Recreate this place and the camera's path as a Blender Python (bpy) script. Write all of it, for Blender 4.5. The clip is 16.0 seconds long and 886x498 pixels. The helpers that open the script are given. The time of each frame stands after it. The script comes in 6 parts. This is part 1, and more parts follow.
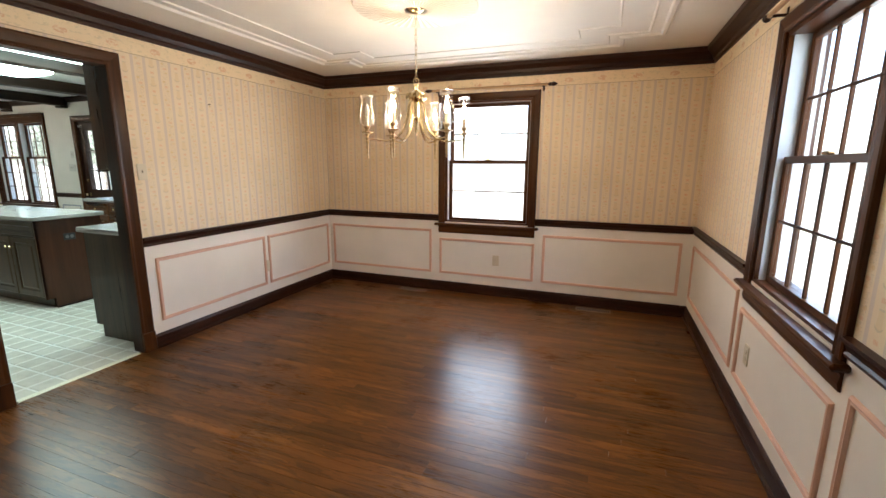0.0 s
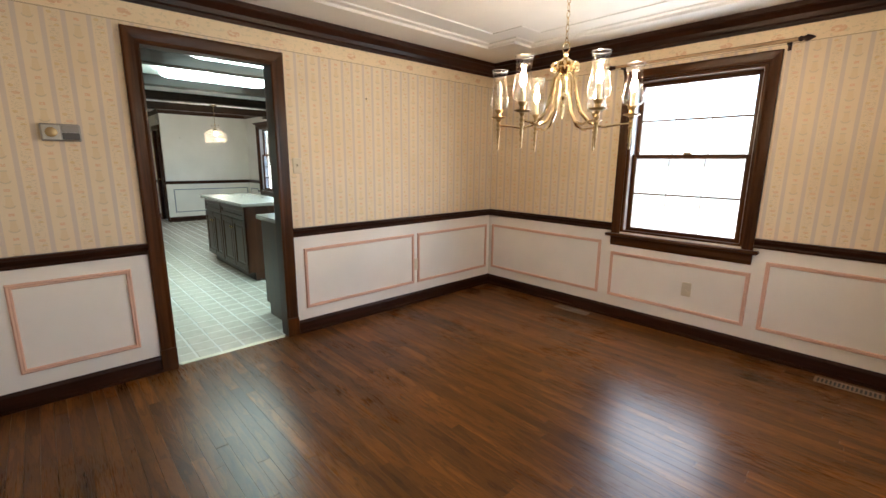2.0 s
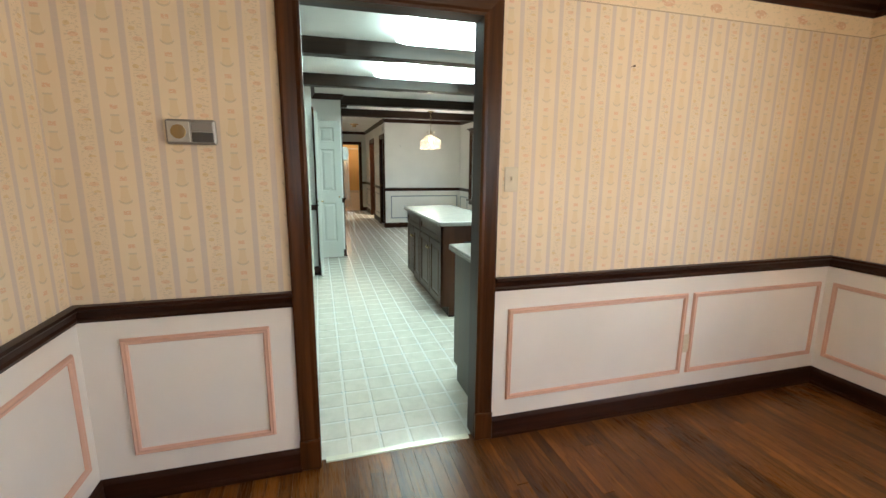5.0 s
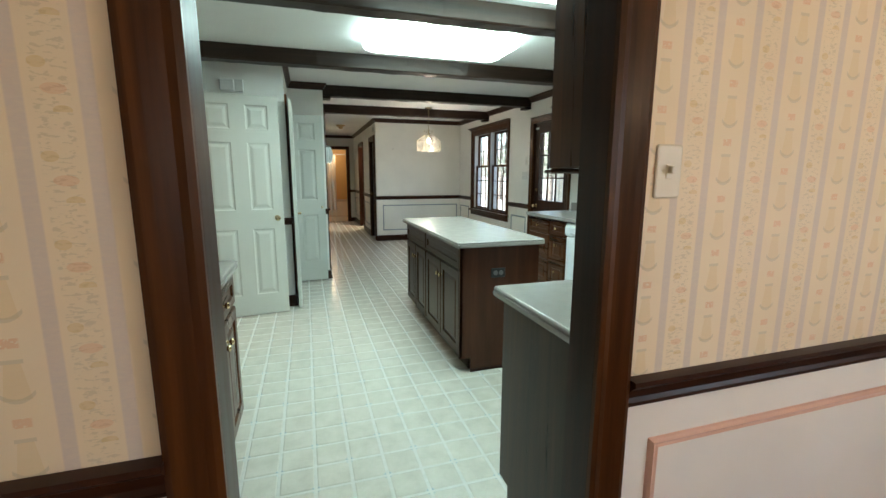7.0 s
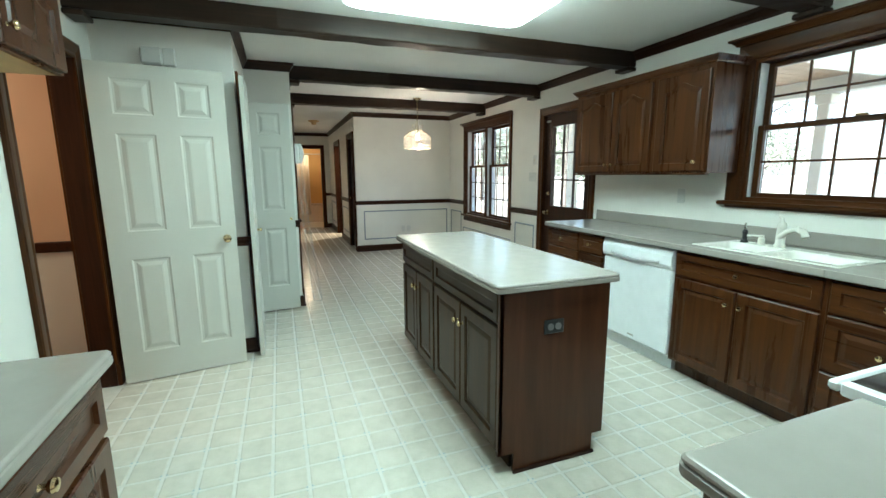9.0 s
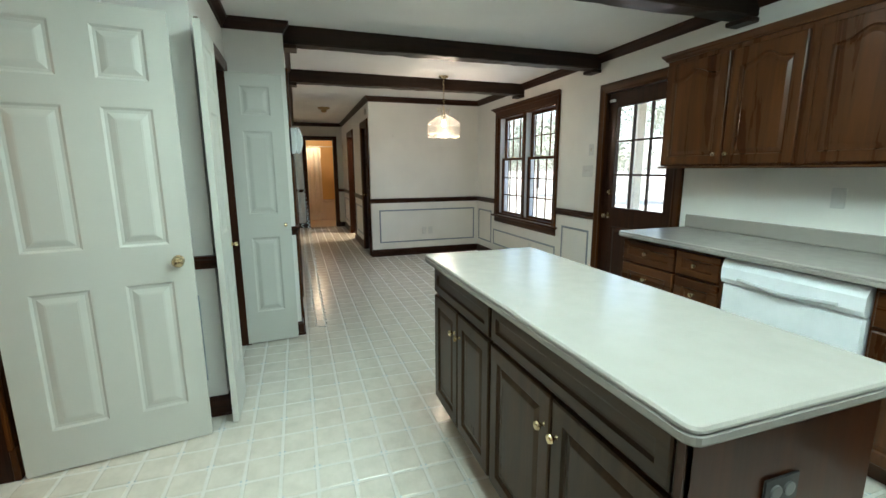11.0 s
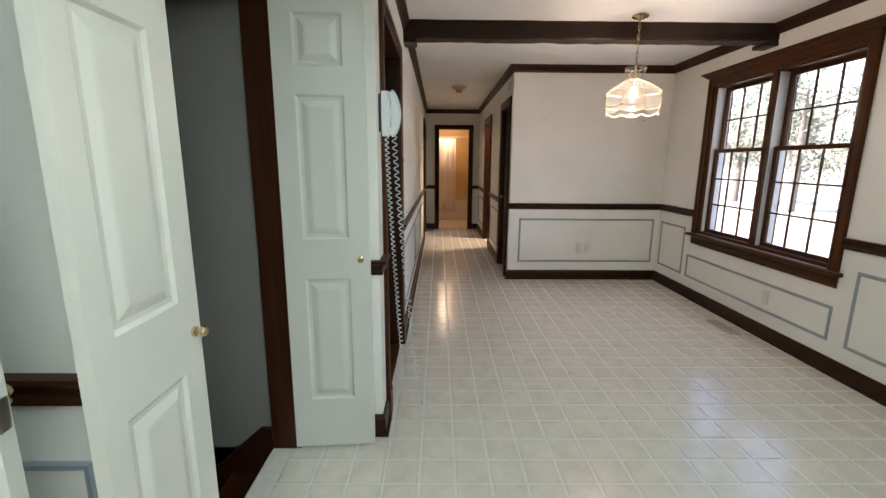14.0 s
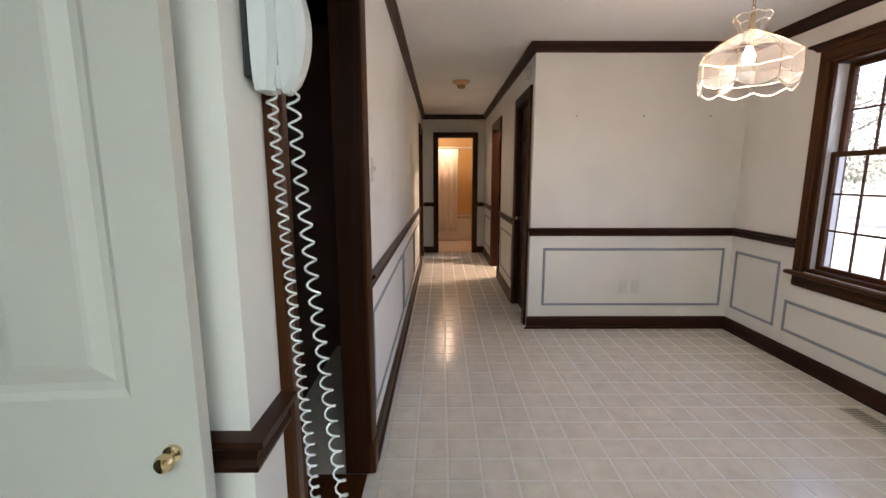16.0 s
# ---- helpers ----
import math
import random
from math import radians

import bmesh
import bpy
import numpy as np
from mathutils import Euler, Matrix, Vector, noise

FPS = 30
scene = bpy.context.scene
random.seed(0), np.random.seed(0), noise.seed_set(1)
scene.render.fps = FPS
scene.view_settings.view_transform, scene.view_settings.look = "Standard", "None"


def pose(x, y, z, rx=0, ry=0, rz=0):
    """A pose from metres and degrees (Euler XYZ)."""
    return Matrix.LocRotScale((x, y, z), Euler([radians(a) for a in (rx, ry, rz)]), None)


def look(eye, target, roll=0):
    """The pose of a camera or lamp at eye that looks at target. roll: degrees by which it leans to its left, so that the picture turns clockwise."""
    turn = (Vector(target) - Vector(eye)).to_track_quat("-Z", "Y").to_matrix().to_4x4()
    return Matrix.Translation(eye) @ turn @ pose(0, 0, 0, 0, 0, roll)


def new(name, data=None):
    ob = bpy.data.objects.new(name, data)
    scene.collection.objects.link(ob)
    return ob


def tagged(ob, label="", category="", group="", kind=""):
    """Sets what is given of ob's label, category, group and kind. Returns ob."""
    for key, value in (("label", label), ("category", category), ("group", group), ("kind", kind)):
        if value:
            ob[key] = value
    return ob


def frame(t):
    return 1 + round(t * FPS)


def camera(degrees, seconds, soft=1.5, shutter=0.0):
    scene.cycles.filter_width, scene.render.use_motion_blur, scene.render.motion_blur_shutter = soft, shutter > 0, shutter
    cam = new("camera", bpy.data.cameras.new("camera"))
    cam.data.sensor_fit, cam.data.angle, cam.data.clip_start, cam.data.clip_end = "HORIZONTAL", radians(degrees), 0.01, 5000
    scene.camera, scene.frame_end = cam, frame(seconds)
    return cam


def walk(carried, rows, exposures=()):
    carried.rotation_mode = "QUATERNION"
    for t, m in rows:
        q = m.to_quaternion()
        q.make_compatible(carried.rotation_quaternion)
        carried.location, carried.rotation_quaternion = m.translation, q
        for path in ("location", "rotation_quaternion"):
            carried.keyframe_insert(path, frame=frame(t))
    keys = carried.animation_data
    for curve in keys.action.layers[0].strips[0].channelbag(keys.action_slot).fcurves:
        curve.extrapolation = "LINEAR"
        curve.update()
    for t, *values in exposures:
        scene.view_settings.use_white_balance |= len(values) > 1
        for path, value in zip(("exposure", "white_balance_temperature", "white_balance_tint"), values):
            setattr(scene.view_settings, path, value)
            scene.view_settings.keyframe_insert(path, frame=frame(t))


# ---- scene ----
cam = camera(91.8, 16.0)
PATH = [
    (0, (0.267, 0.136, 1.412), (-0.428, 1.971, 1.028), 0.3),
    (0.5, (0.275, 0.335, 1.405), (-0.598, 2.092, 1.017), 0.6),
    (1, (0.317, 0.538, 1.418), (-0.761, 2.178, 1.031), 0.7),
    (1.5, (0.338, 0.725, 1.393), (-0.928, 2.226, 1.012), 0.2),
    (2, (0.292, 0.876, 1.389), (-1.142, 2.212, 0.991), 0.5),
    (2.5, (0.159, 1.04, 1.395), (-1.421, 2.182, 0.949), 0.6),
    (3, (0.004, 1.179, 1.419), (-1.706, 2.106, 0.953), 0.6),
    (3.5, (-0.189, 1.267, 1.416), (-1.995, 2.011, 0.989), 0.2),
    (4, (-0.42, 1.326, 1.402), (-2.287, 1.928, 1.012), 1.0),
    (4.2, (-0.541, 1.355, 1.414), (-2.423, 1.906, 1.022), 1.0),
    (6.5, (-1.865, 1.552, 1.359), (-3.75, 2.124, 1.013), 0.0),
    (7, (-2.154, 1.572, 1.342), (-4.033, 2.166, 1.002), 0.1),
    (7.5, (-2.438, 1.590, 1.352), (-4.305, 2.225, 1.016), 0.4),
    (8, (-2.691, 1.617, 1.354), (-4.548, 2.279, 1.018), 0.2),
    (8.5, (-2.939, 1.651, 1.355), (-4.793, 2.328, 1.029), -0.3),
    (9, (-3.193, 1.666, 1.366), (-5.038, 2.359, 1.026), -0.3),
    (9.2, (-3.283, 1.677, 1.364), (-5.124, 2.378, 1.02), -0.4),
    (11.5, (-4.5, 1.91, 1.352), (-6.384, 2.479, 0.996), -0.1),
    (12, (-4.779, 1.956, 1.344), (-6.69, 2.441, 1.01), 0.2),
    (12.5, (-5.051, 2.003, 1.346), (-6.99, 2.368, 1.023), 0.1),
    (13, (-5.315, 2.059, 1.369), (-7.273, 2.296, 1.038), -0.0),
    (13.5, (-5.582, 2.073, 1.374), (-7.548, 2.174, 1.021), 0.5),
    (14, (-5.874, 2.1, 1.366), (-7.835, 2.12, 0.975), 0.4),
    (14.5, (-6.187, 2.132, 1.374), (-8.143, 2.116, 0.957), 0.1),
    (15, (-6.519, 2.115, 1.349), (-8.476, 2.101, 0.939), 0.4),
    (15.5, (-6.845, 2.130, 1.345), (-8.809, 2.135, 0.974), 0.3),
    (16, (-7.182, 2.147, 1.342), (-9.153, 2.156, 1.018), -0.0),
]

EXPOSURES = [(0.0, 3.25, 6000, 9), (3.0, 3.25, 6000, 8), (4.0, 3.5, 6000, 8), (4.4, 3.5, 6000, 8), (6.5, 3.05, 6000, 8), (7.5, 3.08, 5980, 7), (8.5, 3.22, 5950, 6), (9.2, 3.2, 5950, 6),
             (11.5, 3.08, 6200, 14), (12.5, 3.13, 6330, 18), (14.5, 3.23, 6460, 26), (16.0, 3.28, 6500, 29)]
walk(cam, [(t, look(eye, target, roll)) for t, eye, target, roll in PATH], EXPOSURES)
L_CH, L_PEND, L_BATH, L_SIDE, L_NORTH, L_EAST, L_FOY, L_BED = 0.26, 1.8, 2.1, 1.4, 5.0, 1.7, 0.3, 8.0

# ---------- world, sun, lamps ----------
world = bpy.data.worlds.new("sky_world")
scene.world = world
world.use_nodes = True
wn = world.node_tree
sky = wn.nodes.new("ShaderNodeTexSky")
sky.sky_type = "NISHITA"
sky.sun_disc = False
sky.sun_elevation = radians(52)
sky.sun_rotation = radians(200)
sky.air_density = 1.0
sky.dust_density = 2.5
wn.links.new(sky.outputs[0], wn.nodes["Background"].inputs[0])
wn.nodes["Background"].inputs[1].default_value = 0.15


def lamp(name, kind, m, energy, color, size=0.1, size_y=None, angle=None):
    d = bpy.data.lights.new(name, kind)
    d.energy, d.color = energy, color
    if kind == "AREA":
        d.size = size
        if size_y:
            d.shape, d.size_y = "RECTANGLE", size_y
    elif kind == "SUN":
        d.angle = angle
    else:
        d.shadow_soft_size = size
    ob = new(name, d)
    ob.matrix_world = m
    return ob


lamp("sun", "SUN", look((-6, -12, 20), (-4, 6, 0)), 4.2, (1.0, 0.95, 0.87), angle=radians(0.5))

# ---------- mesh helpers ----------
def box(x0, x1, y0, y1, z0, z1, b=0.0):
    lo, hi = (min(x0, x1), min(y0, y1), min(z0, z1)), (max(x0, x1), max(y0, y1), max(z0, z1))
    if b <= 0:
        v = [((lo, hi)[i][0], (lo, hi)[j][1], (lo, hi)[k][2]) for i in (0, 1) for j in (0, 1) for k in (0, 1)]
        f = [(0, 1, 3, 2), (4, 6, 7, 5), (0, 4, 5, 1), (2, 3, 7, 6), (0, 2, 6, 4), (1, 5, 7, 3)]
        return v, f
    b = min(b, 0.49 * min(h - l for l, h in zip(lo, hi)))
    v, ix = [], {}
    for i in (0, 1):
        for j in (0, 1):
            for k in (0, 1):
                c = [(lo, hi)[s][a] for a, s in enumerate((i, j, k))]
                sg = [1 - 2 * s for s in (i, j, k)]
                for a in range(3):
                    ix[(i, j, k, a)] = len(v)
                    v.append(tuple(c[q] + (0 if q == a else sg[q] * b) for q in range(3)))
    f = []
    for a in range(3):
        p, q = [(1, 2), (2, 0), (0, 1)][a]
        for s in (0, 1):
            def key(sp, sq):
                t = [0, 0, 0]
                t[a], t[p], t[q] = s, sp, sq
                return ix[(*t, a)]
            ring = [key(0, 0), key(1, 0), key(1, 1), key(0, 1)]
            f.append(tuple(ring if s else ring[::-1]))
        for sp in (0, 1):
            for sq in (0, 1):
                def kk(sa, face):
                    t = [0, 0, 0]
                    t[a], t[p], t[q] = sa, sp, sq
                    return ix[(*t, face)]
                r = (kk(0, p), kk(1, p), kk(1, q), kk(0, q))
                f.append(r if sp == sq else r[::-1])
    for i in (0, 1):
        for j in (0, 1):
            for k in (0, 1):
                r = tuple(ix[(i, j, k, a)] for a in range(3))
                f.append(r[::-1] if (i + j + k) % 2 == 1 else r)
    f = [t for t in f]
    # corner and edge orientation is settled by recalculating normals on linking
    return v, f


def shifted(piece, m):
    return [tuple(m @ Vector(p)) for p in piece[0]], piece[1]


def lathe(profile, n=16, x=0.0, y=0.0, z=0.0, cap=True):
    v, f = [], []
    for r, h in profile:
        for k in range(n):
            a = 2 * math.pi * k / n
            v.append((x + r * math.cos(a), y + r * math.sin(a), z + h))
    for i in range(len(profile) - 1):
        for k in range(n):
            k2 = (k + 1) % n
            f.append((i * n + k, i * n + k2, (i + 1) * n + k2, (i + 1) * n + k))
    if cap:
        f.append(tuple(range(n))[::-1])
        f.append(tuple(range((len(profile) - 1) * n, len(profile) * n)))
    return v, f


def tube(points, r, n=8, closed=False):
    pts = [Vector(p) for p in points]
    v, f, side = [], [], None
    m = len(pts)
    for i, p in enumerate(pts):
        d = (pts[(i + 1) % m] - pts[i - 1]) if closed else (pts[min(i + 1, m - 1)] - pts[max(i - 1, 0)])
        d.normalize()
        if side is None:
            side = d.orthogonal().normalized()
        side = (side - d * side.dot(d)).normalized()
        up = d.cross(side)
        rr = r[i] if isinstance(r, (list, tuple)) else r
        for k in range(n):
            a = 2 * math.pi * k / n
            v.append(tuple(p + (side * math.cos(a) + up * math.sin(a)) * rr))
    for i in range(m if closed else m - 1):
        j = (i + 1) % m
        for k in range(n):
            k2 = (k + 1) % n
            f.append((i * n + k, i * n + k2, j * n + k2, j * n + k))
    if not closed:
        f.append(tuple(range(n))[::-1])
        f.append(tuple(range((m - 1) * n, m * n)))
    return v, f


def rings(loops, cap_first=False, cap_last=True):
    n = len(loops[0])
    v = [tuple(p) for l in loops for p in l]
    f = []
    for i in range(len(loops) - 1):
        for k in range(n):
            k2 = (k + 1) % n
            f.append((i * n + k, i * n + k2, (i + 1) * n + k2, (i + 1) * n + k))
    if cap_first:
        f.append(tuple(range(n))[::-1])
    if cap_last:
        f.append(tuple(range((len(loops) - 1) * n, len(loops) * n)))
    return v, f


def strip(p0, p1, out, profile, m0=0, m1=0):
    """A moulding from p0 to p1 with a closed profile of (distance out, height) points; m0 and m1 mitre its ends."""
    p0, p1, out = Vector(p0), Vector(p1), Vector(out)
    d = (p1 - p0).normalized()
    a = [p0 + out * o + d * (m0 * o) + Vector((0, 0, h)) for o, h in profile]
    b = [p1 + out * o + d * (m1 * o) + Vector((0, 0, h)) for o, h in profile]
    return rings([a, b], True, True)


def build(name, pieces, smooth=False):
    if isinstance(pieces, tuple):
        pieces = [pieces]
    v, f = [], []
    for pv, pf in pieces:
        o = len(v)
        v += pv
        f += [tuple(i + o for i in t) for t in pf]
    me = bpy.data.meshes.new(name)
    me.from_pydata(v, [], f)
    bm = bmesh.new()
    bm.from_mesh(me)
    bmesh.ops.recalc_face_normals(bm, faces=bm.faces)
    if smooth:
        for face in bm.faces:
            face.smooth = True
        for e in bm.edges:
            if len(e.link_faces) == 2 and e.calc_face_angle(0) > 0.7:
                e.smooth = False
    bm.to_mesh(me)
    bm.free()
    return me


def part(name, pieces, material, parent=None, label="", smooth=False, m=None):
    ob = new(name, build(name, pieces, smooth) if not isinstance(pieces, bpy.types.Mesh) else pieces)
    if material and not ob.data.materials:
        ob.data.materials.append(material)
    if parent:
        ob.parent = parent
    if m is not None:
        ob.matrix_basis = m
    if label:
        tagged(ob, label)
    return ob


def thing(name, label, category, m=None, group="", kind=""):
    ob = new(name)
    ob.empty_display_size = 0.05
    if m is not None:
        ob.matrix_basis = m
    return tagged(ob, label, category, group, kind)


def structure(name, pieces, material, label, m=None, smooth=False):
    ob = part(name, pieces, material, None, label, smooth, m)
    return tagged(ob, kind="structure")


# local frames on walls: x runs along the wall, y points into the room
def on_north(x, y, z=0.0):
    return pose(x, y, z, 0, 0, 180)


def on_south(x, y, z=0.0):
    return pose(x, y, z)


def on_east(x, y, z=0.0):
    return pose(x, y, z, 0, 0, 90)


def on_west(x, y, z=0.0):
    return pose(x, y, z, 0, 0, -90)


# ---------- materials ----------
def material(name):
    m = bpy.data.materials.new(name)
    m.use_nodes = True
    return m, m.node_tree, m.node_tree.nodes["Principled BSDF"]


def node(nt, kind, **inputs):
    n = nt.nodes.new(kind)
    for k, val in inputs.items():
        n.inputs[k.replace("_", " ")].default_value = val
    return n


def maths(nt, op, a, b=None, c=None):
    n = nt.nodes.new("ShaderNodeMath")
    n.operation = op
    for i, s in enumerate((a, b, c)):
        if s is None:
            continue
        if isinstance(s, (int, float)):
            n.inputs[i].default_value = s
        else:
            nt.links.new(s, n.inputs[i])
    return n.outputs[0]


def coords(nt, scale=(1, 1, 1), kind="Object"):
    tc = nt.nodes.new("ShaderNodeTexCoord")
    mp = nt.nodes.new("ShaderNodeMapping")
    mp.inputs["Scale"].default_value = scale
    nt.links.new(tc.outputs[kind], mp.inputs[0])
    return mp.outputs[0]


def noise_tex(nt, vec, scale, detail=4.0, rough=0.55, distort=0.0):
    n = node(nt, "ShaderNodeTexNoise", Scale=scale, Detail=detail, Roughness=rough, Distortion=distort)
    nt.links.new(vec, n.inputs["Vector"])
    return n.outputs[0]


def ramp(nt, fac, stops):
    n = nt.nodes.new("ShaderNodeValToRGB")
    while len(n.color_ramp.elements) < len(stops):
        n.color_ramp.elements.new(0.5)
    for e, (p, c) in zip(n.color_ramp.elements, stops):
        e.position, e.color = p, (*c, 1)
    nt.links.new(fac, n.inputs[0])
    return n.outputs[0]


def mix(nt, fac, a, b, blend="MIX"):
    n = nt.nodes.new("ShaderNodeMix")
    n.data_type, n.blend_type = "RGBA", blend
    if isinstance(fac, (int, float)):
        n.inputs[0].default_value = fac
    else:
        nt.links.new(fac, n.inputs[0])
    for i, s in ((6, a), (7, b)):
        if isinstance(s, tuple):
            n.inputs[i].default_value = (*s, 1)
        else:
            nt.links.new(s, n.inputs[i])
    return n.outputs[2]


def bump(nt, bsdf, height, strength=0.2, distance=0.002):
    b = nt.nodes.new("ShaderNodeBump")
    b.inputs["Strength"].default_value, b.inputs["Distance"].default_value = strength, distance
    nt.links.new(height, b.inputs["Height"])
    nt.links.new(b.outputs[0], bsdf.inputs["Normal"])


def span(nt, val, lo, hi):
    n = nt.nodes.new("ShaderNodeMapRange")
    n.inputs[3].default_value, n.inputs[4].default_value = lo, hi
    nt.links.new(val, n.inputs[0])
    return n.outputs[0]


def paint(name, color, rough=0.5, grain=0.06, bumpy=0.15, world_space=True):
    m, nt, b = material(name)
    vec = coords(nt)
    big, small = noise_tex(nt, vec, 1.7, 3), noise_tex(nt, vec, 90, 3)
    dark = tuple(c * (1 - 1.6 * grain) for c in color)
    nt.links.new(ramp(nt, big, [(0.3, dark), (0.7, color)]), b.inputs["Base Color"])
    nt.links.new(span(nt, noise_tex(nt, vec, 6, 3), rough - 0.06, rough + 0.08), b.inputs["Roughness"])
    bump(nt, b, small, bumpy, 0.001)
    return m


def wood(name, dark, light, axis="z", rough=0.35, scale=1.0, coat=0.08, spec=0.28):
    m, nt, b = material(name)
    s = {"x": (1.3, 22, 22), "y": (22, 1.3, 22), "z": (22, 22, 1.3)}[axis]
    vec = coords(nt, tuple(q * scale for q in s))
    info = nt.nodes.new("ShaderNodeObjectInfo")
    add = nt.nodes.new("ShaderNodeVectorMath")
    add.operation = "ADD"
    nt.links.new(vec, add.inputs[0])
    off = maths(nt, "MULTIPLY", info.outputs["Random"], 37.0)
    nt.links.new(off, add.inputs[1])
    vec = add.outputs[0]
    g1, g2 = noise_tex(nt, vec, 1.0, 6, 0.6, 0.8), noise_tex(nt, vec, 5.0, 4, 0.6)
    big = noise_tex(nt, coords(nt, (2.2, 2.2, 2.2)), 1.0, 3)
    mid = tuple((a + c) / 2 for a, c in zip(dark, light))
    col = ramp(nt, g1, [(0.28, dark), (0.52, mid), (0.75, light)])
    col = mix(nt, maths(nt, "MULTIPLY", g2, 0.45), col, tuple(c * 0.45 for c in dark))
    col = mix(nt, maths(nt, "MULTIPLY", big, 0.35), col, tuple(c * 0.6 for c in dark))
    tone = span(nt, info.outputs["Random"], 0.88, 1.12)
    col = mix(nt, 1.0, col, (1, 1, 1), "MULTIPLY")
    hs = nt.nodes.new("ShaderNodeHueSaturation")
    nt.links.new(tone, hs.inputs["Value"])
    nt.links.new(col, hs.inputs["Color"])
    col = hs.outputs[0]
    nt.links.new(col, b.inputs["Base Color"])
    nt.links.new(span(nt, g1, rough - 0.08, rough + 0.14), b.inputs["Roughness"])
    b.inputs["Coat Weight"].default_value = coat
    b.inputs["Specular IOR Level"].default_value = spec
    b.inputs["Coat Roughness"].default_value = 0.2
    bump(nt, b, g2, 0.12, 0.0015)
    return m


def plain(name, color, rough=0.4, metal=0.0, vary=0.06):
    m, nt, b = material(name)
    n = noise_tex(nt, coords(nt), 14, 4)
    nt.links.new(ramp(nt, n, [(0.3, tuple(c * (1 - vary) for c in color)), (0.7, color)]), b.inputs["Base Color"])
    nt.links.new(span(nt, n, max(0.02, rough - 0.05), rough + 0.07), b.inputs["Roughness"])
    b.inputs["Metallic"].default_value = metal
    return m


def glow(name, color, strength):
    m, nt, b = material(name)
    b.inputs["Base Color"].default_value = (*color, 1)
    b.inputs["Emission Color"].default_value = (*color, 1)
    b.inputs["Emission Strength"].default_value = strength
    return m


def glass(name, color=(1, 1, 1), rough=0.0):
    m, nt, b = material(name)
    b.inputs["Base Color"].default_value = (*color, 1)
    b.inputs["Transmission Weight"].default_value = 1.0
    b.inputs["Roughness"].default_value = rough
    b.inputs["IOR"].default_value = 1.45
    return m


def thin_glass(name, milk=0.0):
    m, nt, b = material(name)
    nt.nodes.remove(b)
    tr, gl = nt.nodes.new("ShaderNodeBsdfTransparent"), nt.nodes.new("ShaderNodeBsdfGlossy")
    gl.inputs["Roughness"].default_value = 0.02
    tr.inputs[0].default_value = (0.98, 0.985, 0.985, 1)
    lw = nt.nodes.new("ShaderNodeLayerWeight")
    fac = maths(nt, "ADD", maths(nt, "MULTIPLY", maths(nt, "POWER", lw.outputs["Facing"], 5.0), 0.6), 0.04)
    mx = nt.nodes.new("ShaderNodeMixShader")
    nt.links.new(fac, mx.inputs[0])
    nt.links.new(tr.outputs[0], mx.inputs[1])
    nt.links.new(gl.outputs[0], mx.inputs[2])
    out = mx.outputs[0]
    if milk:
        tl, m2 = nt.nodes.new("ShaderNodeBsdfTranslucent"), nt.nodes.new("ShaderNodeMixShader")
        tl.inputs[0].default_value = (0.95, 0.93, 0.88, 1)
        m2.inputs[0].default_value = milk
        nt.links.new(out, m2.inputs[1])
        nt.links.new(tl.outputs[0], m2.inputs[2])
        out = m2.outputs[0]
    nt.links.new(out, nt.nodes["Material Output"].inputs[0])
    return m


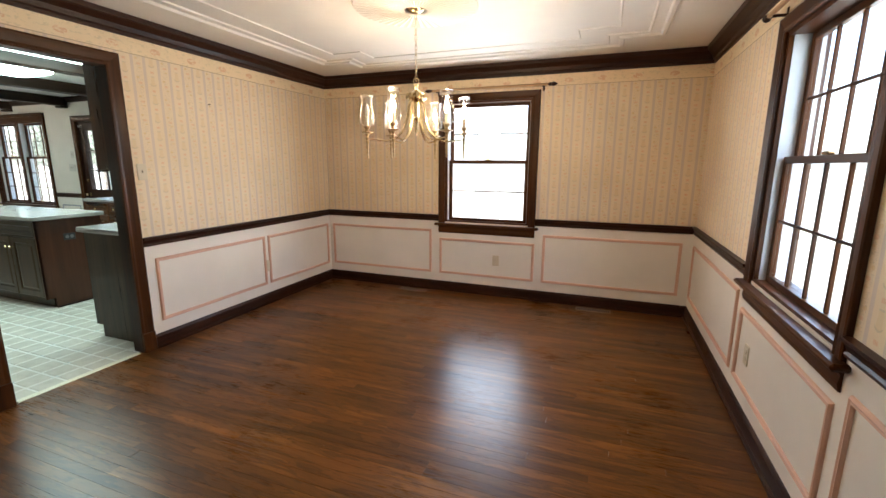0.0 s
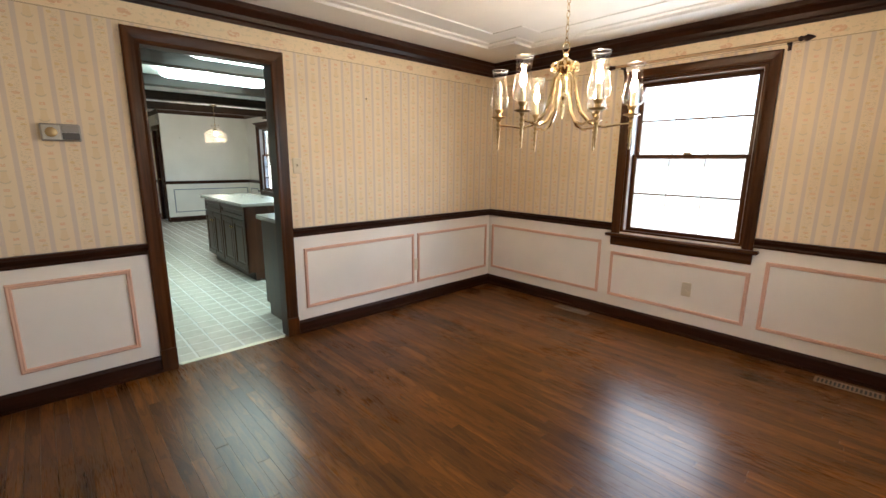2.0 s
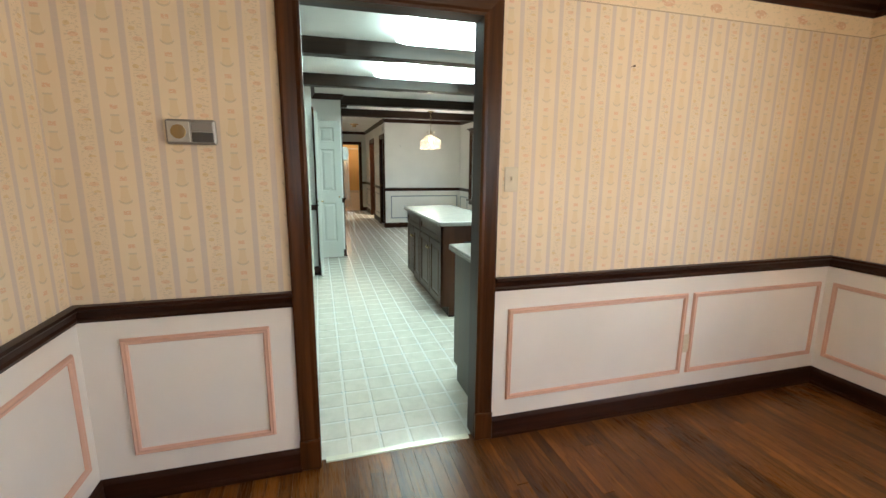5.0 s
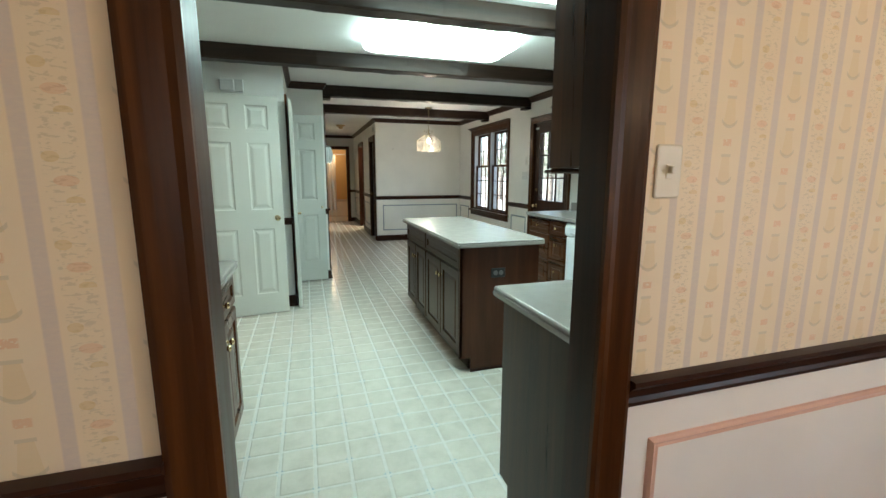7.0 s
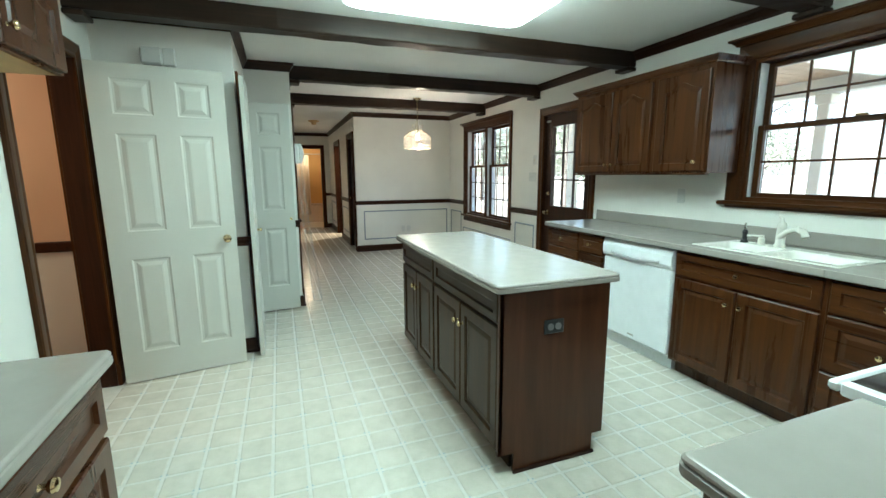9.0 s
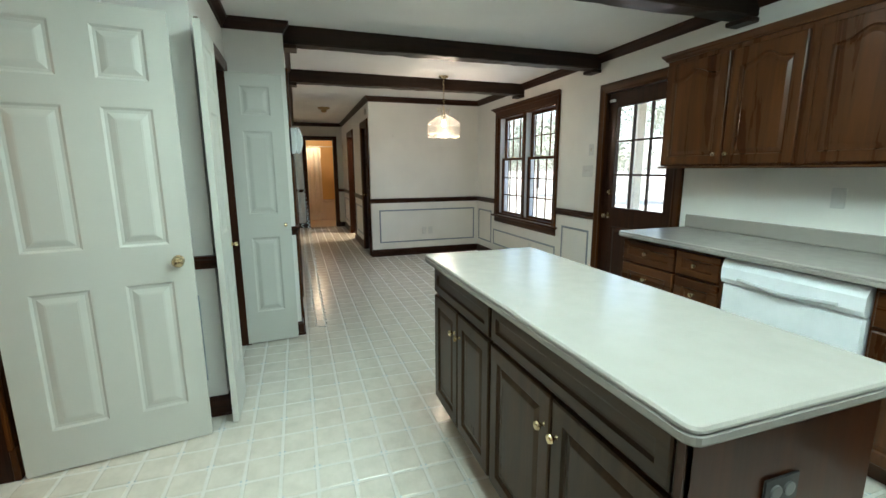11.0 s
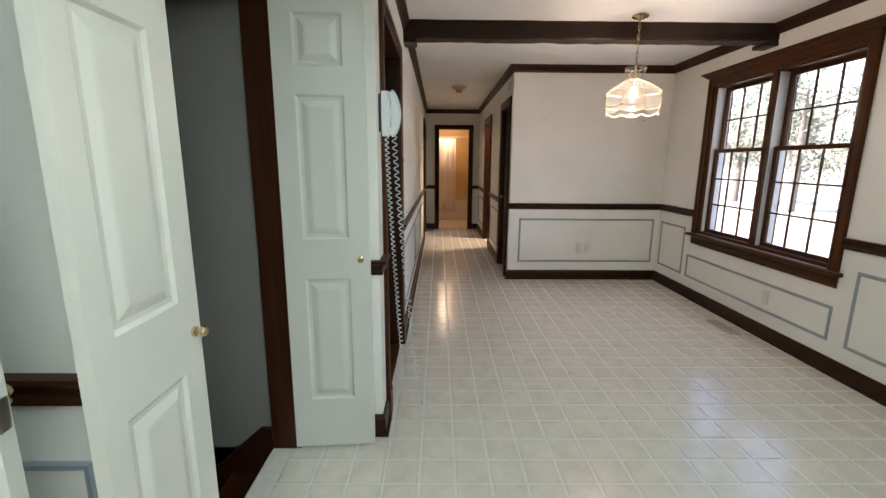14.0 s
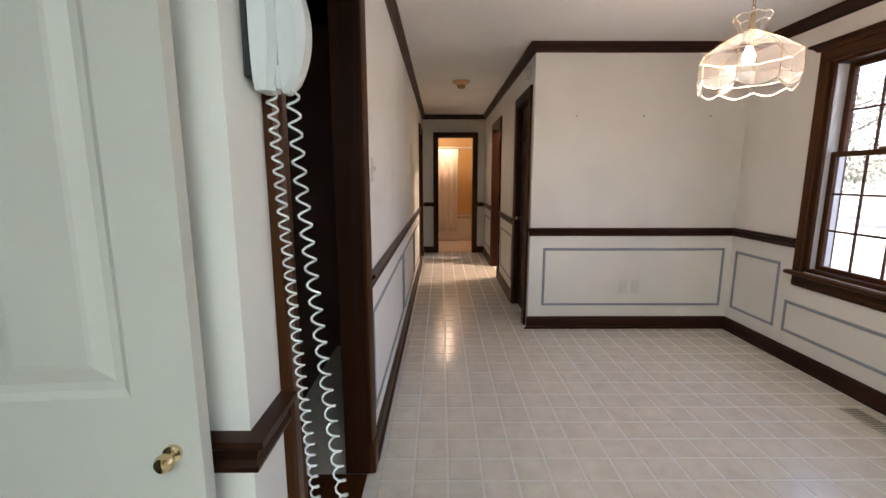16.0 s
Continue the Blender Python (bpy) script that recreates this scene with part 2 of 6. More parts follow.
def wallpaper():
    """Cream paper with lavender stripes, two alternating motif columns and a floral border under the crown."""
    m, nt, b = material("striped_wallpaper")
    geo = nt.nodes.new("ShaderNodeNewGeometry")
    sp, sn = nt.nodes.new("ShaderNodeSeparateXYZ"), nt.nodes.new("ShaderNodeSeparateXYZ")
    nt.links.new(geo.outputs["Position"], sp.inputs[0])
    nt.links.new(geo.outputs["True Normal"], sn.inputs[0])
    ax, ay = maths(nt, "ABSOLUTE", sn.outputs[0]), maths(nt, "ABSOLUTE", sn.outputs[1])
    u = maths(nt, "ADD", maths(nt, "MULTIPLY", sp.outputs[0], ay), maths(nt, "MULTIPLY", sp.outputs[1], ax))
    z = sp.outputs[2]
    per = 0.196
    ph = maths(nt, "FRACT", maths(nt, "ADD", maths(nt, "DIVIDE", u, per), 50.0))

    def band(centre, half, soft=0.015):
        d = maths(nt, "ABSOLUTE", maths(nt, "SUBTRACT", ph, centre))
        n = nt.nodes.new("ShaderNodeMapRange")
        n.inputs[1].default_value, n.inputs[2].default_value = half, half + soft
        n.inputs[3].default_value, n.inputs[4].default_value = 1, 0
        nt.links.new(d, n.inputs[0])
        return n.outputs[0]

    lav = maths(nt, "MAXIMUM", band(0.07, 0.048), band(0.517, 0.048))
    cmb = nt.nodes.new("ShaderNodeCombineXYZ")
    nt.links.new(maths(nt, "MULTIPLY", u, 60), cmb.inputs[0])
    nt.links.new(maths(nt, "MULTIPLY", z, 60), cmb.inputs[1])
    fl = noise_tex(nt, cmb.outputs[0], 2.6, 3, 0.6)
    cl = nt.nodes.new("ShaderNodeCombineXYZ")
    nt.links.new(maths(nt, "MULTIPLY", u, 70), cl.inputs[0])
    nt.links.new(maths(nt, "MULTIPLY", z, 190), cl.inputs[1])
    leaf = noise_tex(nt, cl.outputs[0], 1.0, 2, 0.5, 0.7)
    floral = maths(nt, "MULTIPLY", band(0.293, 0.11), maths(nt, "GREATER_THAN", leaf, 0.57))
    gz = maths(nt, "FRACT", maths(nt, "DIVIDE", z, 0.13))

    def spot(cu, cz, su, sz):
        a = maths(nt, "DIVIDE", maths(nt, "SUBTRACT", ph, cu), su / per)
        c = maths(nt, "DIVIDE", maths(nt, "SUBTRACT", gz, cz), sz / 0.13)
        d = maths(nt, "ADD", maths(nt, "MULTIPLY", a, a), maths(nt, "MULTIPLY", c, c))
        return maths(nt, "MULTIPLY", maths(nt, "LESS_THAN", d, 1.0), span(nt, leaf, 0.5, 1.2))

    bloom = spot(0.31, 0.25, 0.016, 0.008)
    fruit = maths(nt, "MAXIMUM", spot(0.23, 0.52, 0.011, 0.008), spot(0.35, 0.02, 0.012, 0.007))
    # pear-shaped motif with a small bow above it, repeated up the plain column
    fz = maths(nt, "FRACT", maths(nt, "ADD", maths(nt, "DIVIDE", z, 0.13), maths(nt, "MULTIPLY", maths(nt, "FLOOR", maths(nt, "DIVIDE", u, per)), 0.5)))
    du = maths(nt, "MULTIPLY", maths(nt, "SUBTRACT", ph, 0.793), per / 0.018)
    dz = maths(nt, "MULTIPLY", maths(nt, "SUBTRACT", fz, 0.42), 0.13 / 0.030)
    # bell outline: narrow at the top, wide at the foot, with a darker rim and cap
    bw = span(nt, fz, 1.25, 0.25)
    inside = maths(nt, "MULTIPLY", maths(nt, "LESS_THAN", maths(nt, "ABSOLUTE", du), bw), maths(nt, "LESS_THAN", maths(nt, "ABSOLUTE", dz), 1.0))
    pear = maths(nt, "MULTIPLY", inside, span(nt, leaf, 0.7, 1.2))
    foot = maths(nt, "LESS_THAN", maths(nt, "ABSOLUTE", maths(nt, "ADD", maths(nt, "SUBTRACT", dz, maths(nt, "MULTIPLY", maths(nt, "MULTIPLY", du, du), 0.25)), 1.05)), 0.13)
    foot = maths(nt, "MULTIPLY", foot, maths(nt, "LESS_THAN", maths(nt, "ABSOLUTE", du), 1.3))
    cap = maths(nt, "MULTIPLY", maths(nt, "LESS_THAN", maths(nt, "ABSOLUTE", maths(nt, "SUBTRACT", dz, 1.1)), 0.11), maths(nt, "LESS_THAN", maths(nt, "ABSOLUTE", du), 0.8))
    rim = maths(nt, "MAXIMUM", foot, cap)
    bow = maths(nt, "MULTIPLY", band(0.793, 0.055), maths(nt, "LESS_THAN", maths(nt, "ABSOLUTE", maths(nt, "SUBTRACT", fz, 0.90)), 0.06))
    bow = maths(nt, "MULTIPLY", bow, maths(nt, "GREATER_THAN", fl, 0.42))
    base = (0.76, 0.62, 0.43)
    vec = coords(nt)
    big = noise_tex(nt, vec, 1.1, 3)
    col = ramp(nt, big, [(0.28, (0.66, 0.505, 0.30)), (0.48, (0.73, 0.585, 0.395)), (0.7, base)])
    col = mix(nt, maths(nt, "MULTIPLY", lav, span(nt, leaf, 0.34, 0.72)), col, (0.49, 0.405, 0.395))
    col = mix(nt, maths(nt, "MULTIPLY", floral, 0.42), col, (0.46, 0.37, 0.25))
    col = mix(nt, maths(nt, "MULTIPLY", fruit, 0.55), col, (0.60, 0.40, 0.14))
    col = mix(nt, maths(nt, "MULTIPLY", bloom, 0.42), col, (0.66, 0.30, 0.15))
    col = mix(nt, maths(nt, "MULTIPLY", pear, 0.38), col, (0.64, 0.46, 0.22))
    col = mix(nt, maths(nt, "MULTIPLY", rim, 0.42), col, (0.42, 0.36, 0.26))
    col = mix(nt, maths(nt, "MULTIPLY", bow, 0.55), col, (0.66, 0.33, 0.18))
    # border band with leafy scrolls and rose sprays
    inb = maths(nt, "GREATER_THAN", z, 2.165)
    cb = nt.nodes.new("ShaderNodeCombineXYZ")
    nt.links.new(maths(nt, "MULTIPLY", u, 22), cb.inputs[0])
    nt.links.new(maths(nt, "MULTIPLY", z, 40), cb.inputs[1])
    sc = noise_tex(nt, cb.outputs[0], 1.3, 4, 0.6, 0.6)
    ru = maths(nt, "SUBTRACT", maths(nt, "FRACT", maths(nt, "DIVIDE", u, 0.30)), 0.5)
    rz = maths(nt, "DIVIDE", maths(nt, "SUBTRACT", z, 2.215), 0.022)
    ru = maths(nt, "DIVIDE", ru, 0.13)
    rose = maths(nt, "LESS_THAN", maths(nt, "ADD", maths(nt, "MULTIPLY", ru, ru), maths(nt, "MULTIPLY", rz, rz)), 1.0)
    bc = mix(nt, maths(nt, "MULTIPLY", maths(nt, "GREATER_THAN", sc, 0.58), 0.40), (0.78, 0.62, 0.40), (0.50, 0.42, 0.26))
    bc = mix(nt, maths(nt, "MULTIPLY", maths(nt, "MULTIPLY", rose, maths(nt, "GREATER_THAN", sc, 0.46)), 0.55), bc, (0.62, 0.30, 0.16))
    line = maths(nt, "LESS_THAN", maths(nt, "ABSOLUTE", maths(nt, "SUBTRACT", z, 2.168)), 0.003)
    bc = mix(nt, line, bc, (0.45, 0.34, 0.22))
    col = mix(nt, inb, col, bc)
    nt.links.new(col, b.inputs["Base Color"])
    b.inputs["Roughness"].default_value = 0.62
    bump(nt, b, noise_tex(nt, vec, 140, 2), 0.12, 0.0008)
    return m


def oak_floor():
    """Dark-stained strip oak: tone and figure change from board to board, with open pores and a worn satin varnish."""
    m, nt, b = material("oak_floor_plank")
    geo, info = nt.nodes.new("ShaderNodeNewGeometry"), nt.nodes.new("ShaderNodeObjectInfo")
    sp = nt.nodes.new("ShaderNodeSeparateXYZ")
    nt.links.new(geo.outputs["Position"], sp.inputs[0])
    rnd = maths(nt, "FRACT", maths(nt, "ADD", info.outputs["Random"], geo.outputs["Random Per Island"]))

    def stretched(kx, ky, seed):
        c = nt.nodes.new("ShaderNodeCombineXYZ")
        nt.links.new(maths(nt, "MULTIPLY", sp.outputs[0], kx), c.inputs[0])
        nt.links.new(maths(nt, "MULTIPLY", sp.outputs[1], ky), c.inputs[1])
        nt.links.new(maths(nt, "MULTIPLY", rnd, seed), c.inputs[2])
        return c.outputs[0]

    figure = noise_tex(nt, stretched(1.6, 14.0, 31.0), 1.0, 4, 0.55, 0.5)
    growth = maths(nt, "FRACT", maths(nt, "MULTIPLY", figure, 7.0))
    growth = maths(nt, "ABSOLUTE", maths(nt, "SUBTRACT", growth, 0.5))
    pores = noise_tex(nt, stretched(9.0, 260.0, 17.0), 1.0, 3, 0.6)
    wear = noise_tex(nt, geo.outputs["Position"], 1.3, 4, 0.6)
    col = ramp(nt, figure, [(0.30, (0.070, 0.0235, 0.0040)), (0.5, (0.126, 0.0438, 0.0073)), (0.72, (0.205, 0.0762, 0.0128))])
    col = mix(nt, maths(nt, "MULTIPLY", maths(nt, "GREATER_THAN", growth, 0.36), 0.38), col, (0.030, 0.0092, 0.0024))
    col = mix(nt, maths(nt, "MULTIPLY", maths(nt, "GREATER_THAN", pores, 0.60), 0.45), col, (0.026, 0.0080, 0.0022))
    hs = nt.nodes.new("ShaderNodeHueSaturation")
    nt.links.new(maths(nt, "MULTIPLY", span(nt, rnd, 0.72, 1.30), span(nt, wear, 0.82, 1.18)), hs.inputs["Value"])
    nt.links.new(col, hs.inputs["Color"])
    nt.links.new(hs.outputs[0], b.inputs["Base Color"])
    nt.links.new(maths(nt, "ADD", span(nt, wear, 0.18, 0.30), maths(nt, "MULTIPLY", pores, 0.10)), b.inputs["Roughness"])
    b.inputs["Specular IOR Level"].default_value = 0.26
    cup = maths(nt, "MULTIPLY", maths(nt, "ADD", figure, maths(nt, "MULTIPLY", pores, 0.5)), 1.0)
    bump(nt, b, cup, 0.16, 0.0016)
    return m


WALLPAPER = wallpaper()
WAINSCOT = paint("wainscot_paint", (0.82, 0.755, 0.665), 0.42)
PINK = paint("pink_moulding_paint", (0.70, 0.42, 0.30), 0.45)
BLUE = paint("slate_moulding_paint", (0.27, 0.31, 0.35), 0.45)
WHITE = paint("kitchen_wall_paint", (0.80, 0.79, 0.74), 0.5)
CEILING = paint("ceiling_paint", (0.80, 0.76, 0.70), 0.7, 0.05, 0.3)
KCEIL = paint("kitchen_ceiling_paint", (0.84, 0.83, 0.80), 0.7, 0.04, 0.3)
DOORWHITE = paint("door_paint", (0.57, 0.57, 0.515), 0.38, 0.03, 0.1)
PEACH = paint("peach_paint", (0.72, 0.50, 0.34), 0.55)
TAN = paint("tan_paint", (0.72, 0.48, 0.20), 0.5)
# stairwell walls: grey darkened so that their shade sits in the colour
CLOSET = paint("closet_shade_grey", (0.20, 0.19, 0.172), 0.6)
# unlit room off the hall: its lack of light is put into this brown
DARKROOM = paint("shaded_room_brown", (0.10, 0.06, 0.045), 0.6)
TRIM_H = wood("dark_trim_along", (0.016, 0.0052, 0.0022), (0.066, 0.020, 0.0075), "x", 0.36, 1.0, 0.04, 0.2)
TRIM_V = wood("dark_trim_upright", (0.016, 0.0052, 0.0022), (0.070, 0.022, 0.0080), "z", 0.36, 1.0, 0.04, 0.2)
CASING_V = wood("casing_upright", (0.024, 0.0078, 0.0021), (0.138, 0.045, 0.0098), "z", 0.30, 0.7, 0.06, 0.14)
CASING_H = wood("casing_along", (0.024, 0.0078, 0.0021), (0.138, 0.045, 0.0098), "x", 0.30, 0.7, 0.06, 0.14)
BEAM = wood("hewn_beam", (0.011, 0.0058, 0.0036), (0.062, 0.031, 0.0175), "y", 0.42, 0.6, 0.05, 0.24)
CAB_V = wood("cabinet_wood_upright", (0.032, 0.0100, 0.0034), (0.138, 0.047, 0.0132), "z", 0.26, 0.7, 0.10, 0.22)
CAB_H = wood("cabinet_wood_along", (0.032, 0.0100, 0.0034), (0.138, 0.047, 0.0132), "x", 0.26, 0.7, 0.10, 0.22)
ISL_V = wood("island_front_wood", (0.030, 0.0160, 0.0075), (0.098, 0.052, 0.0245), "z", 0.28, 0.7, 0.06, 0.16)
ISL_H = wood("island_drawer_wood", (0.030, 0.0160, 0.0075), (0.098, 0.052, 0.0245), "x", 0.28, 0.7, 0.10, 0.22)
ISL_END = wood("island_end_wood", (0.054, 0.0165, 0.0068), (0.118, 0.039, 0.0155), "z", 0.30, 0.5, 0.15, 0.22)
MAPLE = wood("cabinet_underside", (0.45, 0.30, 0.14), (0.62, 0.44, 0.22), "x", 0.4)
PLANK = oak_floor()
COUNTER = plain("laminate_counter", (0.335, 0.308, 0.28), 0.22, 0, 0.05)
BRASS = plain("polished_brass", (0.70, 0.56, 0.33), 0.16, 1.0)
AGED = plain("aged_brass", (0.42, 0.29, 0.14), 0.30, 1.0)
ENAMEL = plain("white_enamel", (0.80, 0.82, 0.84), 0.22)
SINKWHITE = plain("white_sink", (0.82, 0.80, 0.74), 0.25)
IVORY = plain("ivory_plastic", (0.62, 0.53, 0.38), 0.4)
WHITEPL = plain("white_plastic", (0.66, 0.66, 0.63), 0.35)
BLACKPL = plain("black_plastic", (0.02, 0.02, 0.022), 0.35)
BLACKGLASS = plain("black_cooktop_glass", (0.010, 0.010, 0.012), 0.06)
CHROME = plain("brushed_chrome", (0.62, 0.62, 0.62), 0.25, 1.0)
SILVER = plain("brushed_nickel", (0.40, 0.38, 0.35), 0.4, 1.0)
GLASS = glass("clear_glass")
PANE = thin_glass("window_pane")
BULB = glow("lit_bulb", (1.0, 0.74, 0.46), 34.0)
BULB_OFF = plain("frosted_bulb", (0.75, 0.70, 0.62), 0.3)
PENDANT_BULB = glow("pendant_bulb", (1.0, 0.76, 0.48), 6.0)
DIFFUSER = glow("lit_diffuser", (0.78, 1.0, 0.91), 2.1)
ALU = plain("white_storm_frame", (0.60, 0.62, 0.62), 0.4)
CANDLE = plain("candle_sleeve", (0.72, 0.62, 0.42), 0.5)
FABRIC = paint("curtain_fabric", (0.82, 0.76, 0.66), 0.8)
TUBWHITE = plain("tub_enamel", (0.78, 0.70, 0.60), 0.2)
PHONEW = plain("phone_plastic", (0.72, 0.76, 0.76), 0.15)
PEARL = plain("pearl_glass_edging", (0.80, 0.74, 0.62), 0.2)
GLASSY = thin_glass("shade_glass", 0.035)
FROSTED = thin_glass("frosted_shade_glass", 0.08)

# ---------- structure ----------
DX0, DX1, DY0, DY1, CD = -2.93, 1.05, 0.52, 4.60, 2.40
KY0, KY1, CK = 0.58, 4.72, 2.44
HL, HR, HEND, BFX = 1.82, 2.93, -14.97, -10.92


def wall_pieces(u0, u1, thick, z1, openings=(), z0=0.0):
    """A wall in its local frame: x along, its face at y=0 and its body behind it, with real openings."""
    openings = [(o[0] - 0.018, o[1] + 0.018, o[2], o[3] + 0.018) if o[2] == 0 else o for o in openings]
    us = sorted({u0, u1, *[o[0] for o in openings], *[o[1] for o in openings]})
    out = []
    for a, b in zip(us, us[1:]):
        cuts = sorted((o[2], o[3]) for o in openings if o[0] <= a + 1e-6 and o[1] >= b - 1e-6)
        z = z0
        for lo, hi in cuts:
            if lo > z + 1e-6:
                out.append(box(a, b, -thick, 0, z, lo))
            z = hi
        if z < z1 - 1e-6:
            out.append(box(a, b, -thick, 0, z, z1))
    return out


# dining room: north wall with a window, east wall with a window, west wall with the doorway, south wall with a wide opening
structure("wall_north", wall_pieces(-1.05, 3.03, 0.17, CD + 0.2, [(0.48, 1.40, 0.785, 2.065)]), WALLPAPER, "cream wallpaper wall with lavender stripes and border", on_north(0, DY1))
structure("wall_east", wall_pieces(DY0 - 0.12, DY1 + 0.17, 0.17, CD + 0.2, [(1.92, 2.88, 0.785, 2.065)]), WALLPAPER, "cream wallpaper wall with a double-hung window", on_east(DX1, 0))
structure("wall_west", wall_pieces(-DY1, -DY0, 0.05, CD, [(-2.18, -1.41, 0, 2.055)]), WALLPAPER, "cream wallpaper wall round the kitchen doorway", on_west(DX0, 0))
structure("wall_kitchen_east", wall_pieces(KY0, KY1, 0.05, CK, [(1.41, 2.18, 0, 2.055)]), WHITE, "white painted kitchen wall round the dining doorway", on_east(-3.03, 0))
structure("wall_south", wall_pieces(DX0 - 0.13, DX1 + 0.17, 0.12, CD, [(-1.25, 0.98, 0, 2.06)]), WALLPAPER, "cream wallpaper wall with a wide opening", on_south(0, DY0))
# entrance hall behind the start
structure("wall_foyer_south", wall_pieces(-2.0, 2.0, 0.12, CD), WHITE, "plain white wall of the entrance hall", on_south(0, -3.2))
structure("wall_foyer_east", wall_pieces(-3.2, 0.40, 0.12, CD), WHITE, "plain white wall of the entrance hall", on_east(1.9, 0))
structure("wall_foyer_west", wall_pieces(-0.40, 3.2, 0.12, CD), WHITE, "plain white wall of the entrance hall", on_west(-1.9, 0))
structure("ceiling_foyer", [box(-1.9, 1.9, -3.2, 0.40, CD, CD + 0.1)], CEILING, "plain white ceiling of the entrance hall")
structure("ceiling_dining", [box(DX0, DX1, DY0, DY1, CD, CD + 0.1)], CEILING, "white dining room ceiling with applied mouldings")

# kitchen, breakfast corner and hall
KW = [(4.13, 5.31, 1.177, 2.115), (6.93, 7.79, 0, 2.06), (8.65, 10.15, 0.69, 2.10)]
structure("wall_kitchen_north", wall_pieces(3.03, 11.05, 0.17, CK + 0.15, KW), WHITE, "white kitchen wall with windows and the back door", on_north(0, KY1))
structure("wall_kitchen_south", wall_pieces(-6.74, -3.03, 0.12, CK, [(-6.43, -5.68, 0, 2.05)]), WHITE, "white kitchen wall with a doorway", on_south(0, KY0))
structure("wall_pantry_east", wall_pieces(-1.41, -0.46, 0.10, CK), WHITE, "white side wall of the pantry", on_west(-6.74, 0))
structure("wall_pantry_front", wall_pieces(-7.96, -6.84, 0.11, CK, [(-7.74, -6.92, 0, 2.05)]), WHITE, "white pantry wall with a dark cased opening", on_south(0, 1.41))
structure("wall_pantry_west", wall_pieces(-1.82, -1.41, 0.10, CK), WHITE, "narrow white wall beside the pantry", on_west(-7.86, 0))
structure("wall_hall_left", wall_pieces(-15.07, -7.96, 0.11, CK, [(-8.965, -8.09, 0, 2.06), (-14.50, -13.75, 0, 2.05)]), WHITE, "white hall wall with dark cased doorways", on_south(0, HL))
structure("wall_hall_right", wall_pieces(11.04, 15.07, 0.11, CK, [(11.09, 11.68, 0, 2.04), (12.95, 13.70, 0, 2.04)]), WHITE, "white hall wall with dark doors", on_north(0, HR))
structure("wall_breakfast_west", wall_pieces(-KY1, -HR, 0.12, CK), WHITE, "white wall with a slate-framed panel below the rail", on_west(BFX, 0))
structure("wall_hall_end", wall_pieces(-HR, -HL, 0.10, CK, [(-2.71, -2.10, 0, 2.05)]), WHITE, "white wall at the hall's end round a lit bathroom door", on_west(HEND, 0))
structure("ceiling_kitchen", [box(-15.0, -3.03, 0.46, KY1, CK, CK + 0.1)], KCEIL, "white kitchen ceiling between dark beams")
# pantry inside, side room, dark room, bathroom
structure("wall_stairwell", [box(-7.96, -6.84, 0.36, 0.46, -0.5, CK), box(-7.96, -7.77, 0.46, 1.30, -0.5, CK), box(-6.90, -6.84, 0.46, 1.30, -0.5, CK), box(-7.77, -6.90, 1.28, 1.30, -0.5, -0.03)], CLOSET, "grey inside walls of the unlit cellar stairwell, shade put into the colour")
st = thing("cellar_stairs", "dark wooden stairs going down behind the open doors", "stairs", pose(0, 0, 0), kind="structure")
for k in range(3):
    part("tread", [box(-7.765, -6.905, 1.08 - 0.24 * k, 1.28 - 0.24 * k + 0.02, -0.19 * (k + 1) + 0.015, -0.19 * (k + 1) + 0.045, 0.006)], CASING_H, st)
for x0 in (-7.77, -6.92):
    part("skirt_board", rings([[(x, 1.30, -0.30), (x, 1.30, 0.10), (x, 1.24, 0.10), (x, 0.62, -0.46), (x, 0.46, -0.49), (x, 0.46, -0.5), (x, 0.90, -0.5)] for x in (x0, x0 + 0.018)], True, True), TRIM_H, st)
structure("wall_side_room", [box(-6.9, -5.0, -1.3, -1.2, 0, CK), box(-6.95, -6.85, -1.2, 0.36, 0, CK), box(-5.1, -5.0, -1.2, 0.46, 0, CK), box(-6.85, -5.1, 0.455, 0.46, 2.05, CK)], PEACH, "peach painted walls of the side room")
structure("wainscot_side_room", [box(-6.85, -5.1, -1.2, -1.19, 0.1, 0.86), box(-6.85, -6.842, -1.19, 0.36, 0.1, 0.86)], WHITE, "white wainscot of the side room")
structure("chair_rail_side_room", [box(-6.81, -5.1, -1.2, -1.165, 0.86, 0.93, 0.008), box(-6.85, -6.815, -1.2, 0.36, 0.86, 0.93, 0.008), box(-6.85, -6.83, -1.19, 0.36, 0.0, 0.10, 0.004)], TRIM_H, "dark chair rail in the side room")
structure("ceiling_side_room", [box(-6.85, -5.1, -1.2, 0.455, CK, CK + 0.1)], CEILING, "plain side room ceiling")
structure("wall_brown_room", [box(-10.5, -7.9, -0.9, -0.8, 0, CK), box(-10.6, -10.5, -0.9, 1.71, 0, CK), box(-8.06, -7.965, -0.8, 0.30, 0, CK)], DARKROOM, "walls of an unlit room, its shade put into dark brown")
structure("ceiling_brown_room", [box(-10.6, -7.96, -0.9, 1.71, CK, CK + 0.1)], DARKROOM, "unlit ceiling with its shade put into dark brown")
structure("wall_bath", [box(-17.3, -17.2, 1.0, 3.6, 0, CK), box(-17.2, -15.07, 1.0, 1.1, 0, CK), box(-17.2, -15.07, 3.4, 3.5, 0, CK), box(-15.075, -15.07, 1.1, 2.06, 0, CK), box(-15.075, -15.07, 2.75, 3.4, 0, CK)], TAN, "warm tan bathroom walls")
